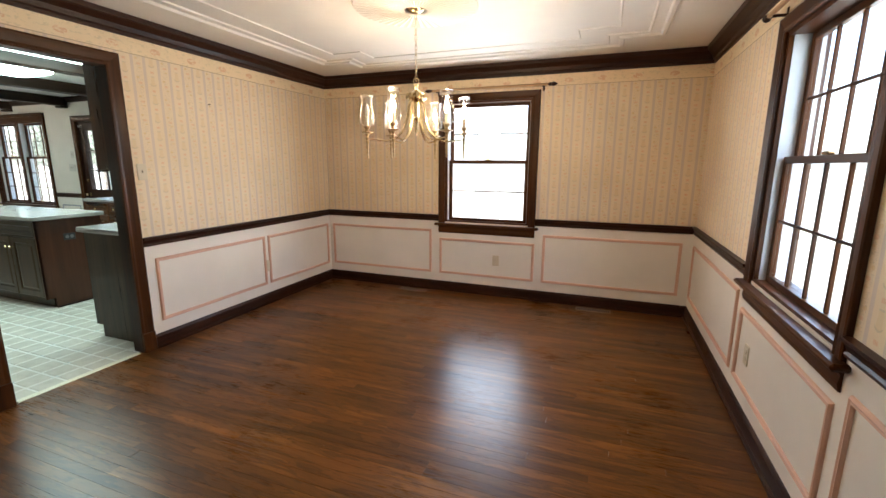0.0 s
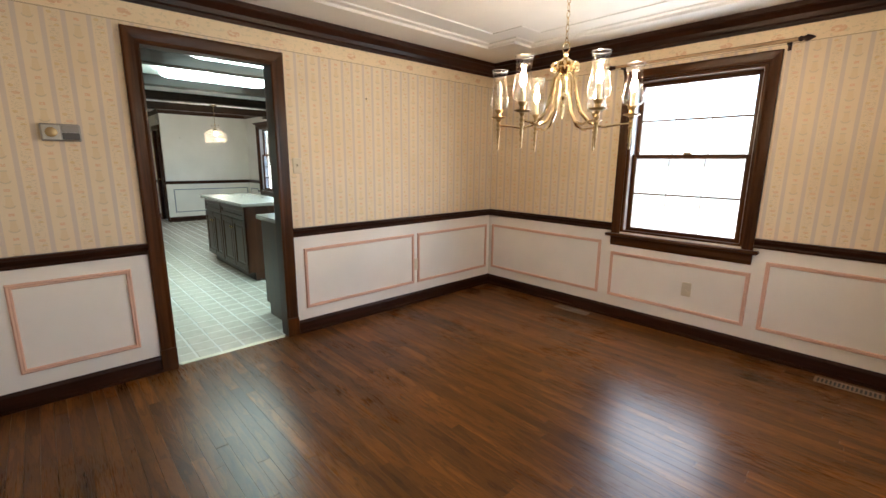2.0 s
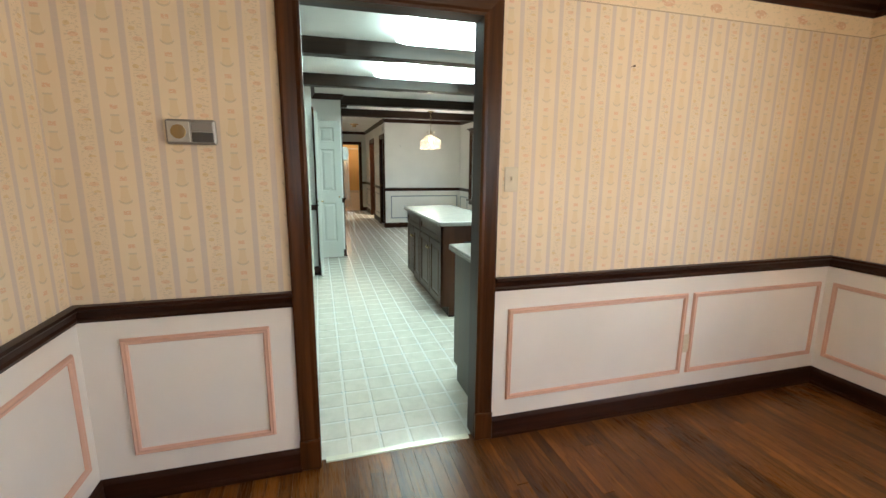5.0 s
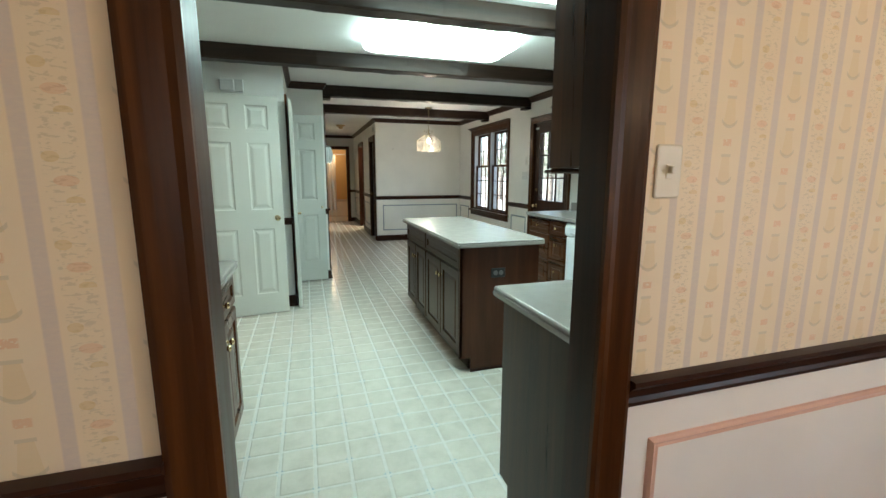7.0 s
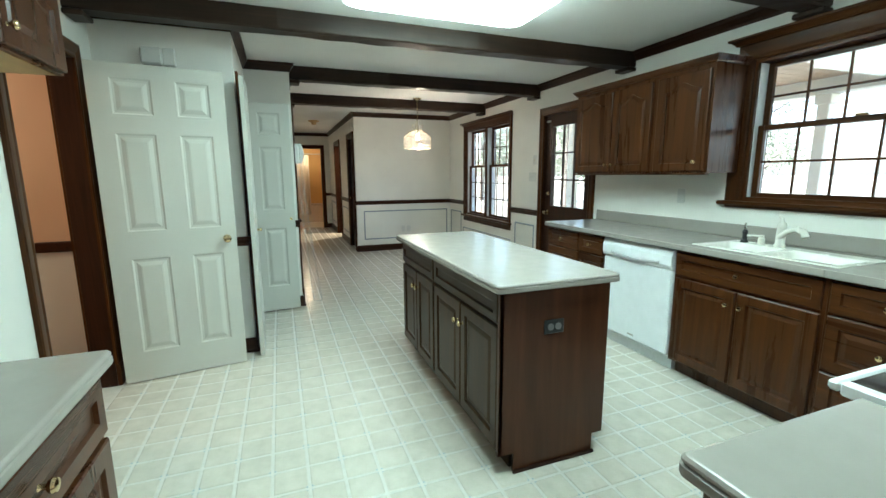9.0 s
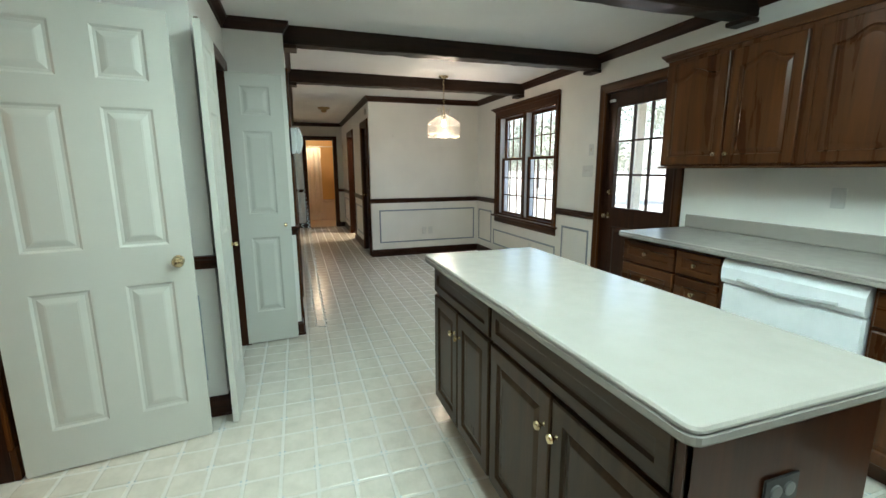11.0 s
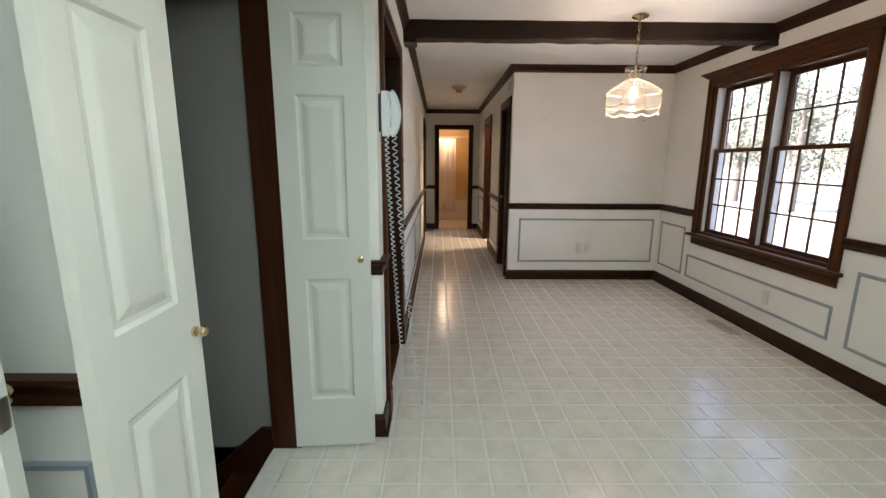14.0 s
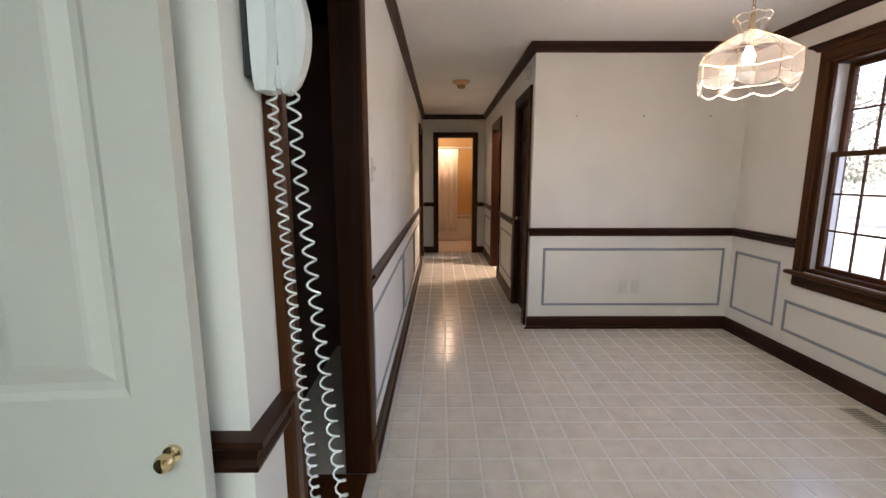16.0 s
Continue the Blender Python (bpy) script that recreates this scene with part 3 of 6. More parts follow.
structure("wall_bedroom", [box(-14.5, -14.4, 3.04, 4.7, 0, CK), box(-12.4, -12.3, 3.04, 4.7, 0, CK), box(-14.4, -12.4, 4.6, 4.7, 0, CK)], WHITE, "white walls of the lit room off the hall")
structure("ceiling_bath", [box(-17.3, -15.07, 1.0, 3.5, CK, CK + 0.1)], CEILING, "bathroom ceiling")

# ---------- mouldings ----------
RAIL = [(0, 0), (0.014, 0.0), (0.018, 0.012), (0.012, 0.022), (0.020, 0.045), (0.034, 0.058), (0.034, 0.070), (0, 0.070)]
BASE = [(0, 0), (0.030, 0), (0.030, 0.016), (0.017, 0.022), (0.016, 0.088), (0.010, 0.104), (0.006, 0.110), (0, 0.110)]
CROWN = [(0, 0), (0.010, 0), (0.013, 0.022), (0.028, 0.030), (0.036, 0.058), (0.068, 0.088), (0.082, 0.094), (0.086, 0.125), (0, 0.125)]
KCROWN = [(0, 0), (0.008, 0), (0.012, 0.018), (0.034, 0.050), (0.044, 0.056), (0.048, 0.078), (0, 0.078)]


def moulding(name, m, u0, u1, z, profile, mat, label, m0=0, m1=0):
    return structure(name, strip((u0, 0, z), (u1, 0, z), (0, 1, 0), profile, m0, m1), mat, label, m)


N, E, W, S = on_north(0, DY1), on_east(DX1, 0), on_west(DX0, 0), on_south(0, DY0)
for m, u0, u1 in ((N, -DX1, -DX0), (E, DY0, DY1), (W, -DY1, -DY0), (S, DX0, DX1)):
    moulding("crown_moulding", m, u0, u1, CD - 0.125, CROWN, TRIM_H, "wide dark-stained crown moulding", 1, -1)
dining_runs = [(N, -DX1, 0.406, 1, 0), (N, 1.474, -DX0, 0, -1), (E, DY0, 1.841, 1, 0), (E, 2.959, DY1, 0, -1),
               (W, -DY1, -2.272, 1, 0), (W, -1.322, -DY0, 0, -1), (S, DX0, -1.345, 1, 0)]
for m, u0, u1, a, b in dining_runs:
    moulding("chair_rail", m, u0, u1, 0.80, RAIL, TRIM_H, "dark-stained chair rail on the dining wall", a, b)
for m, u0, u1, a, b in [(N, -DX1, -DX0, 1, -1), (E, DY0, DY1, 1, -1)] + dining_runs[4:]:
    moulding("baseboard", m, u0, u1, 0, BASE, TRIM_H, "dark-stained baseboard with shoe moulding", a, b)
# white wainscot boards below the rail
for m, u0, u1 in [(N, -DX1, -DX0), (E, DY0, DY1)]:
    structure("wainscot_board", [box(u0 + 0.004, u1 - 0.004, 0, 0.004, 0.10, 0.795)], WAINSCOT, "off-white painted wainscot below the rail", m)
for m, u0, u1, a, b in dining_runs[4:]:
    structure("wainscot_board", [box(u0 + 0.004, u1 - 0.004, 0, 0.004, 0.10, 0.81)], WAINSCOT, "off-white painted wainscot below the rail", m)


def panel_frame(m, u0, u1, z0, z1, mat, w, d, label, off=0.004):
    """Four mitred strips that frame a wainscot panel."""
    prof = [(0, 0), (d * 0.55, 0.002), (d, w * 0.3), (d * 0.8, w * 0.55), (d * 0.9, w * 0.8), (0.4 * d, w), (0, w)]
    t = thing("panel_moulding", label, "panel moulding", m, "wall panel mouldings")
    for (a, b), up in ((((u0, z0), (u1, z0)), 0), (((u1, z0), (u1, z1)), 1), (((u1, z1), (u0, z1)), 2), (((u0, z1), (u0, z0)), 3)):
        ln = math.hypot(b[0] - a[0], b[1] - a[1])
        loops = []
        for s, e in ((0.0, 1), (ln, -1)):
            loops.append([(s + e * h, o, h) for o, h in prof])
        ang = (0, -90, 180, 90)[up]
        part("strip", rings(loops, True, True), mat, t, m=pose(a[0], off, a[1], 0, ang, 0))
    return t


PM = "pink picture-frame moulding on white wainscot"
for m, u0, u1, z1 in ((N, 1.56, 2.88, 0.70), (N, 0.40, 1.465, 0.61), (N, -0.96, 0.32, 0.71), (E, 3.05, 4.53, 0.70), (E, 1.86, 2.96, 0.62), (E, 0.66, 1.77, 0.70),
                      (W, -3.485, -2.35, 0.70), (W, -4.55, -3.525, 0.70), (W, -1.22, -0.66, 0.72), (S, -2.86, -1.45, 0.70)):
    panel_frame(m, u0, u1, 0.20, z1, PINK, 0.028, 0.014, PM)

KN, KS, PE, PF, PW, HLF, HRF, BW, HE = (on_north(0, KY1), on_south(0, KY0), on_west(-6.74, 0), on_south(0, 1.41), on_west(-7.86, 0),
                                        on_south(0, HL), on_north(0, HR), on_west(BFX, 0), on_west(HEND, 0))
# kitchen crown
for m, u0, u1, a, b in ((KN, 3.03, 10.92, 1, -1), (KS, -6.74, -3.03, 1, -1), (PE, -1.41, -KY0, -1, -1), (PF, -7.86, -6.74, 1, 1), (PW, -HL, -1.41, -1, -1),
                        (HLF, HEND, -7.86, 1, 1), (HRF, 10.92, -HEND, -1, -1), (BW, -KY1, -HR, 1, 1), (HE, -HR, -HL, 1, -1)):
    moulding("crown_moulding", m, u0, u1, CK - 0.078, KCROWN, TRIM_H, "small dark-stained crown moulding", a, b)
# kitchen chair rail and baseboard runs
kruns = [(KN, 7.885, 8.569, 0, 0), (KN, 10.231, 10.92, 0, -1), (PE, -1.41, -0.67, -1, 0), (PF, -6.83, -6.74, 0, 1), (PW, -HL, -1.41, -1, -1), (HLF, -8.0, -7.86, 0, 1), (HLF, -13.66, -9.055, 0, 0),
         (HLF, HEND, -14.59, 1, 0), (HRF, 11.77, 12.86, 0, 0), (HRF, 13.79, -HEND, 0, -1), (BW, -KY1, -HR, 1, 1), (HE, -HR, -2.80, 1, 0), (HE, -2.01, -HL, 0, -1)]
for m, u0, u1, a, b in kruns:
    moulding("chair_rail", m, u0, u1, 0.845, RAIL, TRIM_H, "dark-stained chair rail on a white wall", a, b)
for m, u0, u1, a, b in [(KN, 7.895, 10.92, 0, -1)] + [r for r in kruns if r[0] is not KN] + [(KS, -6.72, -6.52, 0, 0), (KS, -5.6, -4.5, 0, 0)]:
    moulding("baseboard", m, u0, u1, 0, BASE, TRIM_H, "dark-stained baseboard", a, b)
SM = "slate-grey picture-frame moulding on white wall"
for m, u0, u1, z0, z1 in ((KN, 7.96, 8.45, 0.21, 0.72), (KN, 8.57, 10.28, 0.21, 0.45), (KN, 10.36, 10.86, 0.21, 0.72), (BW, -4.66, -3.05, 0.21, 0.735), (PE, -1.32, -0.75, 0.21, 0.70),
                          (HLF, -10.75, -9.15, 0.21, 0.72), (HLF, -12.2, -10.85, 0.21, 0.72), (HLF, -13.55, -12.3, 0.21, 0.72), (HRF, 11.86, 12.76, 0.21, 0.72), (HRF, 13.9, 14.85, 0.21, 0.72)):
    panel_frame(m, u0, u1, z0, z1, BLUE, 0.022, 0.009, SM, 0.0)

# stepped frames applied to the dining ceiling
def stepped(cx, cy, hx, hy, nx, ny):
    """Outline of a rectangle whose corners step inwards."""
    q = [(hx, hy - ny), (hx - nx, hy - ny), (hx - nx, hy)]
    pts = q + [(-x, y) for x, y in q[::-1]] + [(-x, -y) for x, y in q] + [(x, -y) for x, y in q[::-1]]
    return [(cx + x, cy + y) for x, y in pts]


for hx, hy, w, d in ((1.53, 1.66, 0.045, 0.016), (1.43, 1.56, 0.022, 0.010), (1.22, 1.36, 0.016, 0.007)):
    inner, outer = stepped(-0.95, 2.575, hx - w / 2, hy - w / 2, 0.29, 0.24), stepped(-0.95, 2.575, hx + w / 2, hy + w / 2, 0.29, 0.24)
    loops = [[(x, y, CD) for x, y in outer], [(x, y, CD - d) for x, y in [((a + b * 3) / 4, (c + e * 3) / 4) for (a, c), (b, e) in zip(inner, outer)]],
             [(x, y, CD - d) for x, y in [((3 * a + b) / 4, (3 * c + e) / 4) for (a, c), (b, e) in zip(inner, outer)]], [(x, y, CD) for x, y in inner]]
    structure("ceiling_trim", rings(loops, False, False), CEILING, "painted stepped moulding applied to the ceiling")

# beams
def beam(x0, y0, y1):
    rnd = random.Random(int(-x0 * 100))
    n = 40
    loops = []
    for i in range(n + 1):
        y = y0 + (y1 - y0) * i / n
        j = [rnd.uniform(-0.004, 0.004) for _ in range(6)]
        c = 0.010
        loops.append([(x0 + j[0], y, CK), (x0 + j[0], y, CK - 0.13 + c), (x0 + c + j[1], y, CK - 0.13 + j[2]), (x0 + 0.14 - c + j[3], y, CK - 0.13 + j[4]), (x0 + 0.14 + j[5], y, CK - 0.13 + c), (x0 + 0.14 + j[5], y, CK)])
    b = thing("ceiling_beam", "dark hewn wooden beam across the kitchen ceiling", "ceiling beam", pose(0, 0, 0), "kitchen ceiling beams", "structure")
    part("beam", rings(loops, True, True), BEAM, b)
    for y in (y0, y1):
        s = 1 if y == y0 else -1
        part("end_block", [box(x0 - 0.012, x0 + 0.152, y, y + s * 0.10, CK - 0.165, CK - 0.135, 0.006)], BEAM, b)


for x0, y0 in ((-3.69, KY0), (-5.05, KY0), (-6.53, KY0), (-8.05, HL), (-9.56, HL)):
    beam(x0, y0, KY1)

# ---------- casings, doors and windows ----------
CASE = [(0, 0), (0.013, 0), (0.017, 0.012), (0.014, 0.026), (0.020, 0.060), (0.022, 0.078), (0.018, 0.090), (0, 0.090)]


def casing(name, m, u0, u1, z1, depth, label, back=True, w=1.0):
    """Dark cased opening: jamb lining and mitred casing with plinth blocks, on the near face and, if back, on the far one."""
    t = thing(name, label, "door casing", m, kind="structure")
    # jamb legs take the darker trim wood, standing in for shade inside the opening
    for s, u in ((1, u0), (-1, u1)):
        part("jamb", [box(u - s * 0.0178, u, -depth - 0.001, 0.001, 0, z1, 0.002)], TRIM_V, t)
    part("head_jamb", [box(u0 - 0.0178, u1 + 0.0178, -depth - 0.001, 0.001, z1, z1 + 0.0178, 0.002)], CASING_H, t)
    for side in ([0, 1] if back else [0]):
        f = pose(0, 0, 0) if not side else pose(u0 + u1, -depth, 0, 0, 0, 180)
        for s, u in ((-1, u0), (1, u1)):
            lo = [(u + s * h * w, o, 0.15) for o, h in CASE]
            hi = [(u + s * h * w, o, z1 + h * w) for o, h in CASE]
            part("casing_leg", [shifted(rings([lo, hi], True, True), f)], CASING_V, t)
            part("plinth_block", [shifted(box(u, u + s * 0.094 * w, 0, 0.027, 0, 0.15, 0.004), f)], CASING_V, t)
        a = [(u0 - h * w, o, z1 + h * w) for o, h in CASE]
        b = [(u1 + h * w, o, z1 + h * w) for o, h in CASE]
        part("casing_head", [shifted(rings([a, b], True, True), f)], CASING_H, t)
    return t


casing("door_1", W, -2.18, -1.41, 2.055, 0.10, "dark-stained cased opening from dining room to kitchen", back=False)
casing("door_2", KS, -6.43, -5.68, 2.05, 0.12, "dark-stained cased doorway off the kitchen")
casing("door_3", PF, -7.74, -6.92, 2.05, 0.11, "dark-stained cased pantry opening", back=False, w=0.85)
casing("door_4", HLF, -8.965, -8.09, 2.06, 0.11, "dark-stained cased opening to an unlit room", back=False)
casing("door_5", HLF, -14.50, -13.75, 2.05, 0.11, "dark-stained cased doorway near the hall's end", back=False)
casing("door_6", HRF, 11.09, 11.68, 2.04, 0.11, "dark-stained cased doorway in the hall", back=False)
casing("door_7", HRF, 12.95, 13.70, 2.04, 0.11, "dark-stained cased doorway in the hall", back=False)
casing("door_8", HE, -2.71, -2.10, 2.05, 0.10, "dark-stained casing round the bathroom door")
casing("door_9", S, -1.25, 0.98, 2.06, 0.12, "dark-stained wide cased opening behind the start")
casing("door_10", KN, 6.93, 7.79, 2.06, 0.17, "dark-stained casing of the back door", back=False)


def raised(u0, u1, z0, z1, y, ins, arch=0.0, n=9, face=1):
    """A raised panel: steps of (inset, depth) from its edge inwards; arch lowers the shoulders of its top edge."""
    loops = []
    for i, (d, o) in enumerate(ins):
        a, b, lo, hi = u0 + d, u1 - d, z0 + d, z1 - d
        top = []
        for k in range(n):
            s = k / (n - 1)
            c = 0.0
            if arch and i > 0:
                c = arch * (1 - math.sin(math.pi * min(1, max(0, (s - 0.12) / 0.76))) ** 0.8)
            top.append((b + (a - b) * s, y + face * o, hi - c))
        loops.append([(a, y + face * o, lo), (b, y + face * o, lo)] + top)
    return rings(loops, False, True)


SUNK = [(0, 0), (0.010, -0.007), (0.022, -0.008), (0.045, -0.001), (0.052, 0.0)]


def panel_door(name, m, w, h, mat, label, cols, rows, stile, thick=0.035, group="", knob=None, knob_both=True):
    """A slab door, hinge at x=0, thickness along -y; cols and rows are the spans of its raised panels."""
    t = thing(name, label, "door", m, group)
    us = [0.0] + [e for c in cols for e in c] + [w]
    zs = [0.0] + [e for r in rows for e in r] + [h]
    px = []
    for i in range(0, len(us), 2):
        px.append(box(us[i], us[i + 1], -thick, 0, 0, h, 0.0))
    for a, b in cols:
        for i in range(0, len(zs), 2):
            px.append(box(a, b, -thick, 0, zs[i], zs[i + 1]))
    part("door_frame", px, mat, t)
    for a, b in cols:
        for lo, hi in rows:
            part("panel", [raised(a, b, lo, hi, 0, SUNK), raised(a, b, lo, hi, -thick, SUNK, face=-1)], mat, t)
    if knob:
        ku, kz, kr = knob
        prof = [(kr * 0.95, 0.0), (kr * 0.95, 0.006), (kr * 0.4, 0.010), (kr * 0.4, kr), (kr * 0.85, kr * 1.3), (kr, kr * 1.8), (kr * 0.8, kr * 2.3), (kr * 0.3, kr * 2.45)]
        part("knob", [shifted(lathe(prof, 20), pose(ku, 0, kz, -90))], BRASS, t, "polished brass knob", True)
        if knob_both:
            part("knob", [shifted(lathe(prof, 20), pose(ku, -thick, kz, 90))], BRASS, t, "polished brass knob", True)
    return t


SIX_R = [(0.20, 0.83), (1.01, 1.62), (1.735, 1.95)]
panel_door("panel_door", pose(-6.455, 0.625, 0.008, 0, 0, 98.5) , 0.735, 2.035, DOORWHITE, "off-white six-panel door standing open into the kitchen", [(0.115, 0.325), (0.455, 0.645)], SIX_R, 0.1, knob=(0.675, 0.93, 0.027))
lp = bpy.data.objects["panel_door"]
part("latch_plate", [box(0.7352, 0.7368, -0.030, -0.005, 0.90, 0.96)], SILVER, lp, "small metal latch plate")
for hz in (0.22, 1.05, 1.80):
    part("hinge", [lathe([(0.006, hz - 0.045), (0.006, hz + 0.045)], 8, -0.004, 0.004)], BRASS, lp, "brass hinge")
SLIM_R = [(0.25, 0.84), (1.02, 1.63), (1.74, 1.945)]
panel_door("pantry_door", pose(-6.597, 1.447, 0.012, 0, 0, 180), 0.345, 2.035, DOORWHITE, "narrow off-white pantry door folded fully open", [(0.06, 0.265)], SLIM_R, 0.1, 0.03, "pantry doors", (0.315, 0.93, 0.014))
panel_door("pantry_door", pose(-7.765, 1.415, 0.012, 0, 0, 94.5), 0.375, 2.035, DOORWHITE, "narrow off-white pantry door standing open", [(0.085, 0.285)], SLIM_R, 0.1, 0.03, "pantry doors", (0.335, 0.93, 0.014))
BROWN_R = [(0.22, 0.80), (0.95, 1.55), (1.68, 1.92)]
panel_door("hall_door", HRF @ pose(11.11, -0.045, 0.008), 0.55, 2.01, CASING_V, "reddish-brown panelled hall door, closed", [(0.09, 0.24), (0.31, 0.46)], BROWN_R, 0.1, knob=(0.50, 0.93, 0.024))
panel_door("hall_door", HRF @ pose(12.975, -0.115, 0.008, 0, 0, -88), 0.71, 2.01, TRIM_V, "dark brown panelled hall door, open into a lit room", [(0.10, 0.31), (0.40, 0.61)], BROWN_R, 0.1, knob=(0.06, 0.93, 0.024))
panel_door("hall_door", HLF @ pose(-14.48, -0.045, 0.008), 0.71, 2.01, TRIM_V, "dark brown panelled door near the hall's end", [(0.10, 0.31), (0.40, 0.61)], BROWN_R, 0.1, knob=(0.65, 0.93, 0.024))


def sash(t, u0, u1, z0, z1, y, cols, rows, mat_v, mat_h, rail=0.04, bot=0.036, top=0.034, mv=0.012, mh=0.014):
    s = thing("sash", "dark-stained window sash", "")
    s.parent = t
    for a in (u0, u1 - rail):
        part("stile", [box(a, a + rail, y - 0.03, y, z0, z1, 0.003)], mat_v, s)
    part("rail", [box(u0 + rail, u1 - rail, y - 0.03, y, z0, z0 + bot, 0.003)], mat_h, s)
    part("rail", [box(u0 + rail, u1 - rail, y - 0.03, y, z1 - top, z1, 0.003)], mat_h, s)
    a, b, lo, hi = u0 + rail, u1 - rail, z0 + bot, z1 - top
    for i in range(1, cols):
        c = a + (b - a) * i / cols
        part("muntin", [box(c - mv / 2, c + mv / 2, y - 0.022, y - 0.004, lo, hi, 0.003)], mat_v, s)
    for i in range(1, rows):
        c = lo + (hi - lo) * i / rows
        part("muntin", [box(a, b, y - 0.021, y - 0.005, c - mh / 2, c + mh / 2, 0.003)], mat_h, s)
    p = part("pane", [box(a, b, y - 0.016, y - 0.012, lo, hi)], PANE, s, "clear window glass")
    p.visible_shadow = False
    return s


def window(name, m, u0, u1, z0, z1, units, meet, cols, rt, rb, label, head=False, depth=0.17, mv=0.012, cw=1.0, sill_out=0.06, apron=0.085):
    """A double-hung window: lining, sashes (upper one set further out), casing, sill and apron. units: spans of the sash pairs."""
    t = thing(name, label, "window", m, kind="structure")
    part("window_frame", [box(u0, u0 + 0.02, -depth, 0, z0, z1), box(u1 - 0.02, u1, -depth, 0, z0, z1)] + [box(a[1], b[0], -depth, 0.004, z0, z1) for a, b in zip(units, units[1:])], CASING_V, t)
    part("window_frame", [box(u0 + 0.02, u1 - 0.02, -depth, 0, z1 - 0.02, z1), box(u0 + 0.02, u1 - 0.02, -depth, 0, z0, z0 + 0.02)], CASING_H, t)
    for a, b in units:
        for c in (a - 0.002, b - 0.006):
            part("track", [box(c, c + 0.008, -0.15, -0.02, z0 + 0.02, z1 - 0.02)], ALU, t, "pale aluminium sash track")
        sash(t, a + 0.006, b - 0.006, z0 + 0.02, meet + 0.017, -0.05, cols, rb, CASING_V, CASING_H, mv=mv)
        sash(t, a + 0.006, b - 0.006, meet - 0.017, z1 - 0.02, -0.09, cols, rt, CASING_V, CASING_H, bot=0.034, mv=mv)
        part("lock", [box((a + b) / 2 - 0.03, (a + b) / 2 + 0.03, -0.075, -0.045, meet + 0.017, meet + 0.032, 0.006)], AGED, t, "small brass sash lock")
    w = 0.105 * cw
    prof = [(0, 0), (0.014, 0), (0.018, 0.012), (0.015, 0.03), (0.021, 0.07), (0.024, 0.095), (0.02, 0.105), (0, 0.105)]
    for s, u in ((-1, u0), (1, u1)):
        part("casing_leg", rings([[(u + s * h * cw, o, z0 - 0.01) for o, h in prof], [(u + s * h * cw, o, z1 + h * cw) for o, h in prof]], True, True), CASING_V, t)
    part("casing_head", rings([[(u0 - h * cw, o, z1 + h * cw) for o, h in prof], [(u1 + h * cw, o, z1 + h * cw) for o, h in prof]], True, True), CASING_H, t)
    if head:
        hp = [(0, 0), (0.026, 0), (0.034, 0.012), (0.05, 0.026), (0.066, 0.032), (0.066, 0.046), (0, 0.046)]
        part("head_cornice", rings([[(u0 - w - 0.9 * o, o, z1 + w + h) for o, h in hp], [(u1 + w + 0.9 * o, o, z1 + w + h) for o, h in hp]], True, True), CASING_H, t)
    part("window_sill", [box(u0 - w - 0.04, u1 + w + 0.04, 0, sill_out, z0 - 0.032, z0 - 0.004, 0.009), box(u0 + 0.02, u1 - 0.02, -depth, 0, z0 + 0.0201, z0 + 0.026)], CASING_H, t)
    part("apron", strip((u0 - w, 0, z0 - 0.032 - apron), (u1 + w, 0, z0 - 0.032 - apron), (0, 1, 0), [(0, 0), (0.012, 0.004), (0.018, 0.03), (0.014, 0.06), (0.02, apron), (0, apron)]), CASING_H, t)
    return t


window("window_1", N, 0.48, 1.40, 0.785, 2.065, [(0.50, 1.38)], 1.445, 3, 2, 2, "dark-stained double-hung window, bright daylight outside", mv=0.006, cw=0.7)
window("window_2", E, 1.92, 2.88, 0.785, 2.065, [(1.94, 2.86)], 1.445, 4, 2, 2, "dark-stained double-hung window, bright daylight outside", cw=0.75)
window("window_3", KN, 8.65, 10.15, 0.69, 2.10, [(8.67, 9.375), (9.425, 10.13)], 1.50, 3, 2, 3, "pair of dark-stained double-hung windows over the panelling", head=True, cw=0.75)
window("window_4", KN, 4.13, 5.31, 1.177, 2.115, [(4.15, 5.29)], 1.67, 5, 2, 2, "dark-stained window above the kitchen sink", head=True, cw=1.05, apron=0.02)


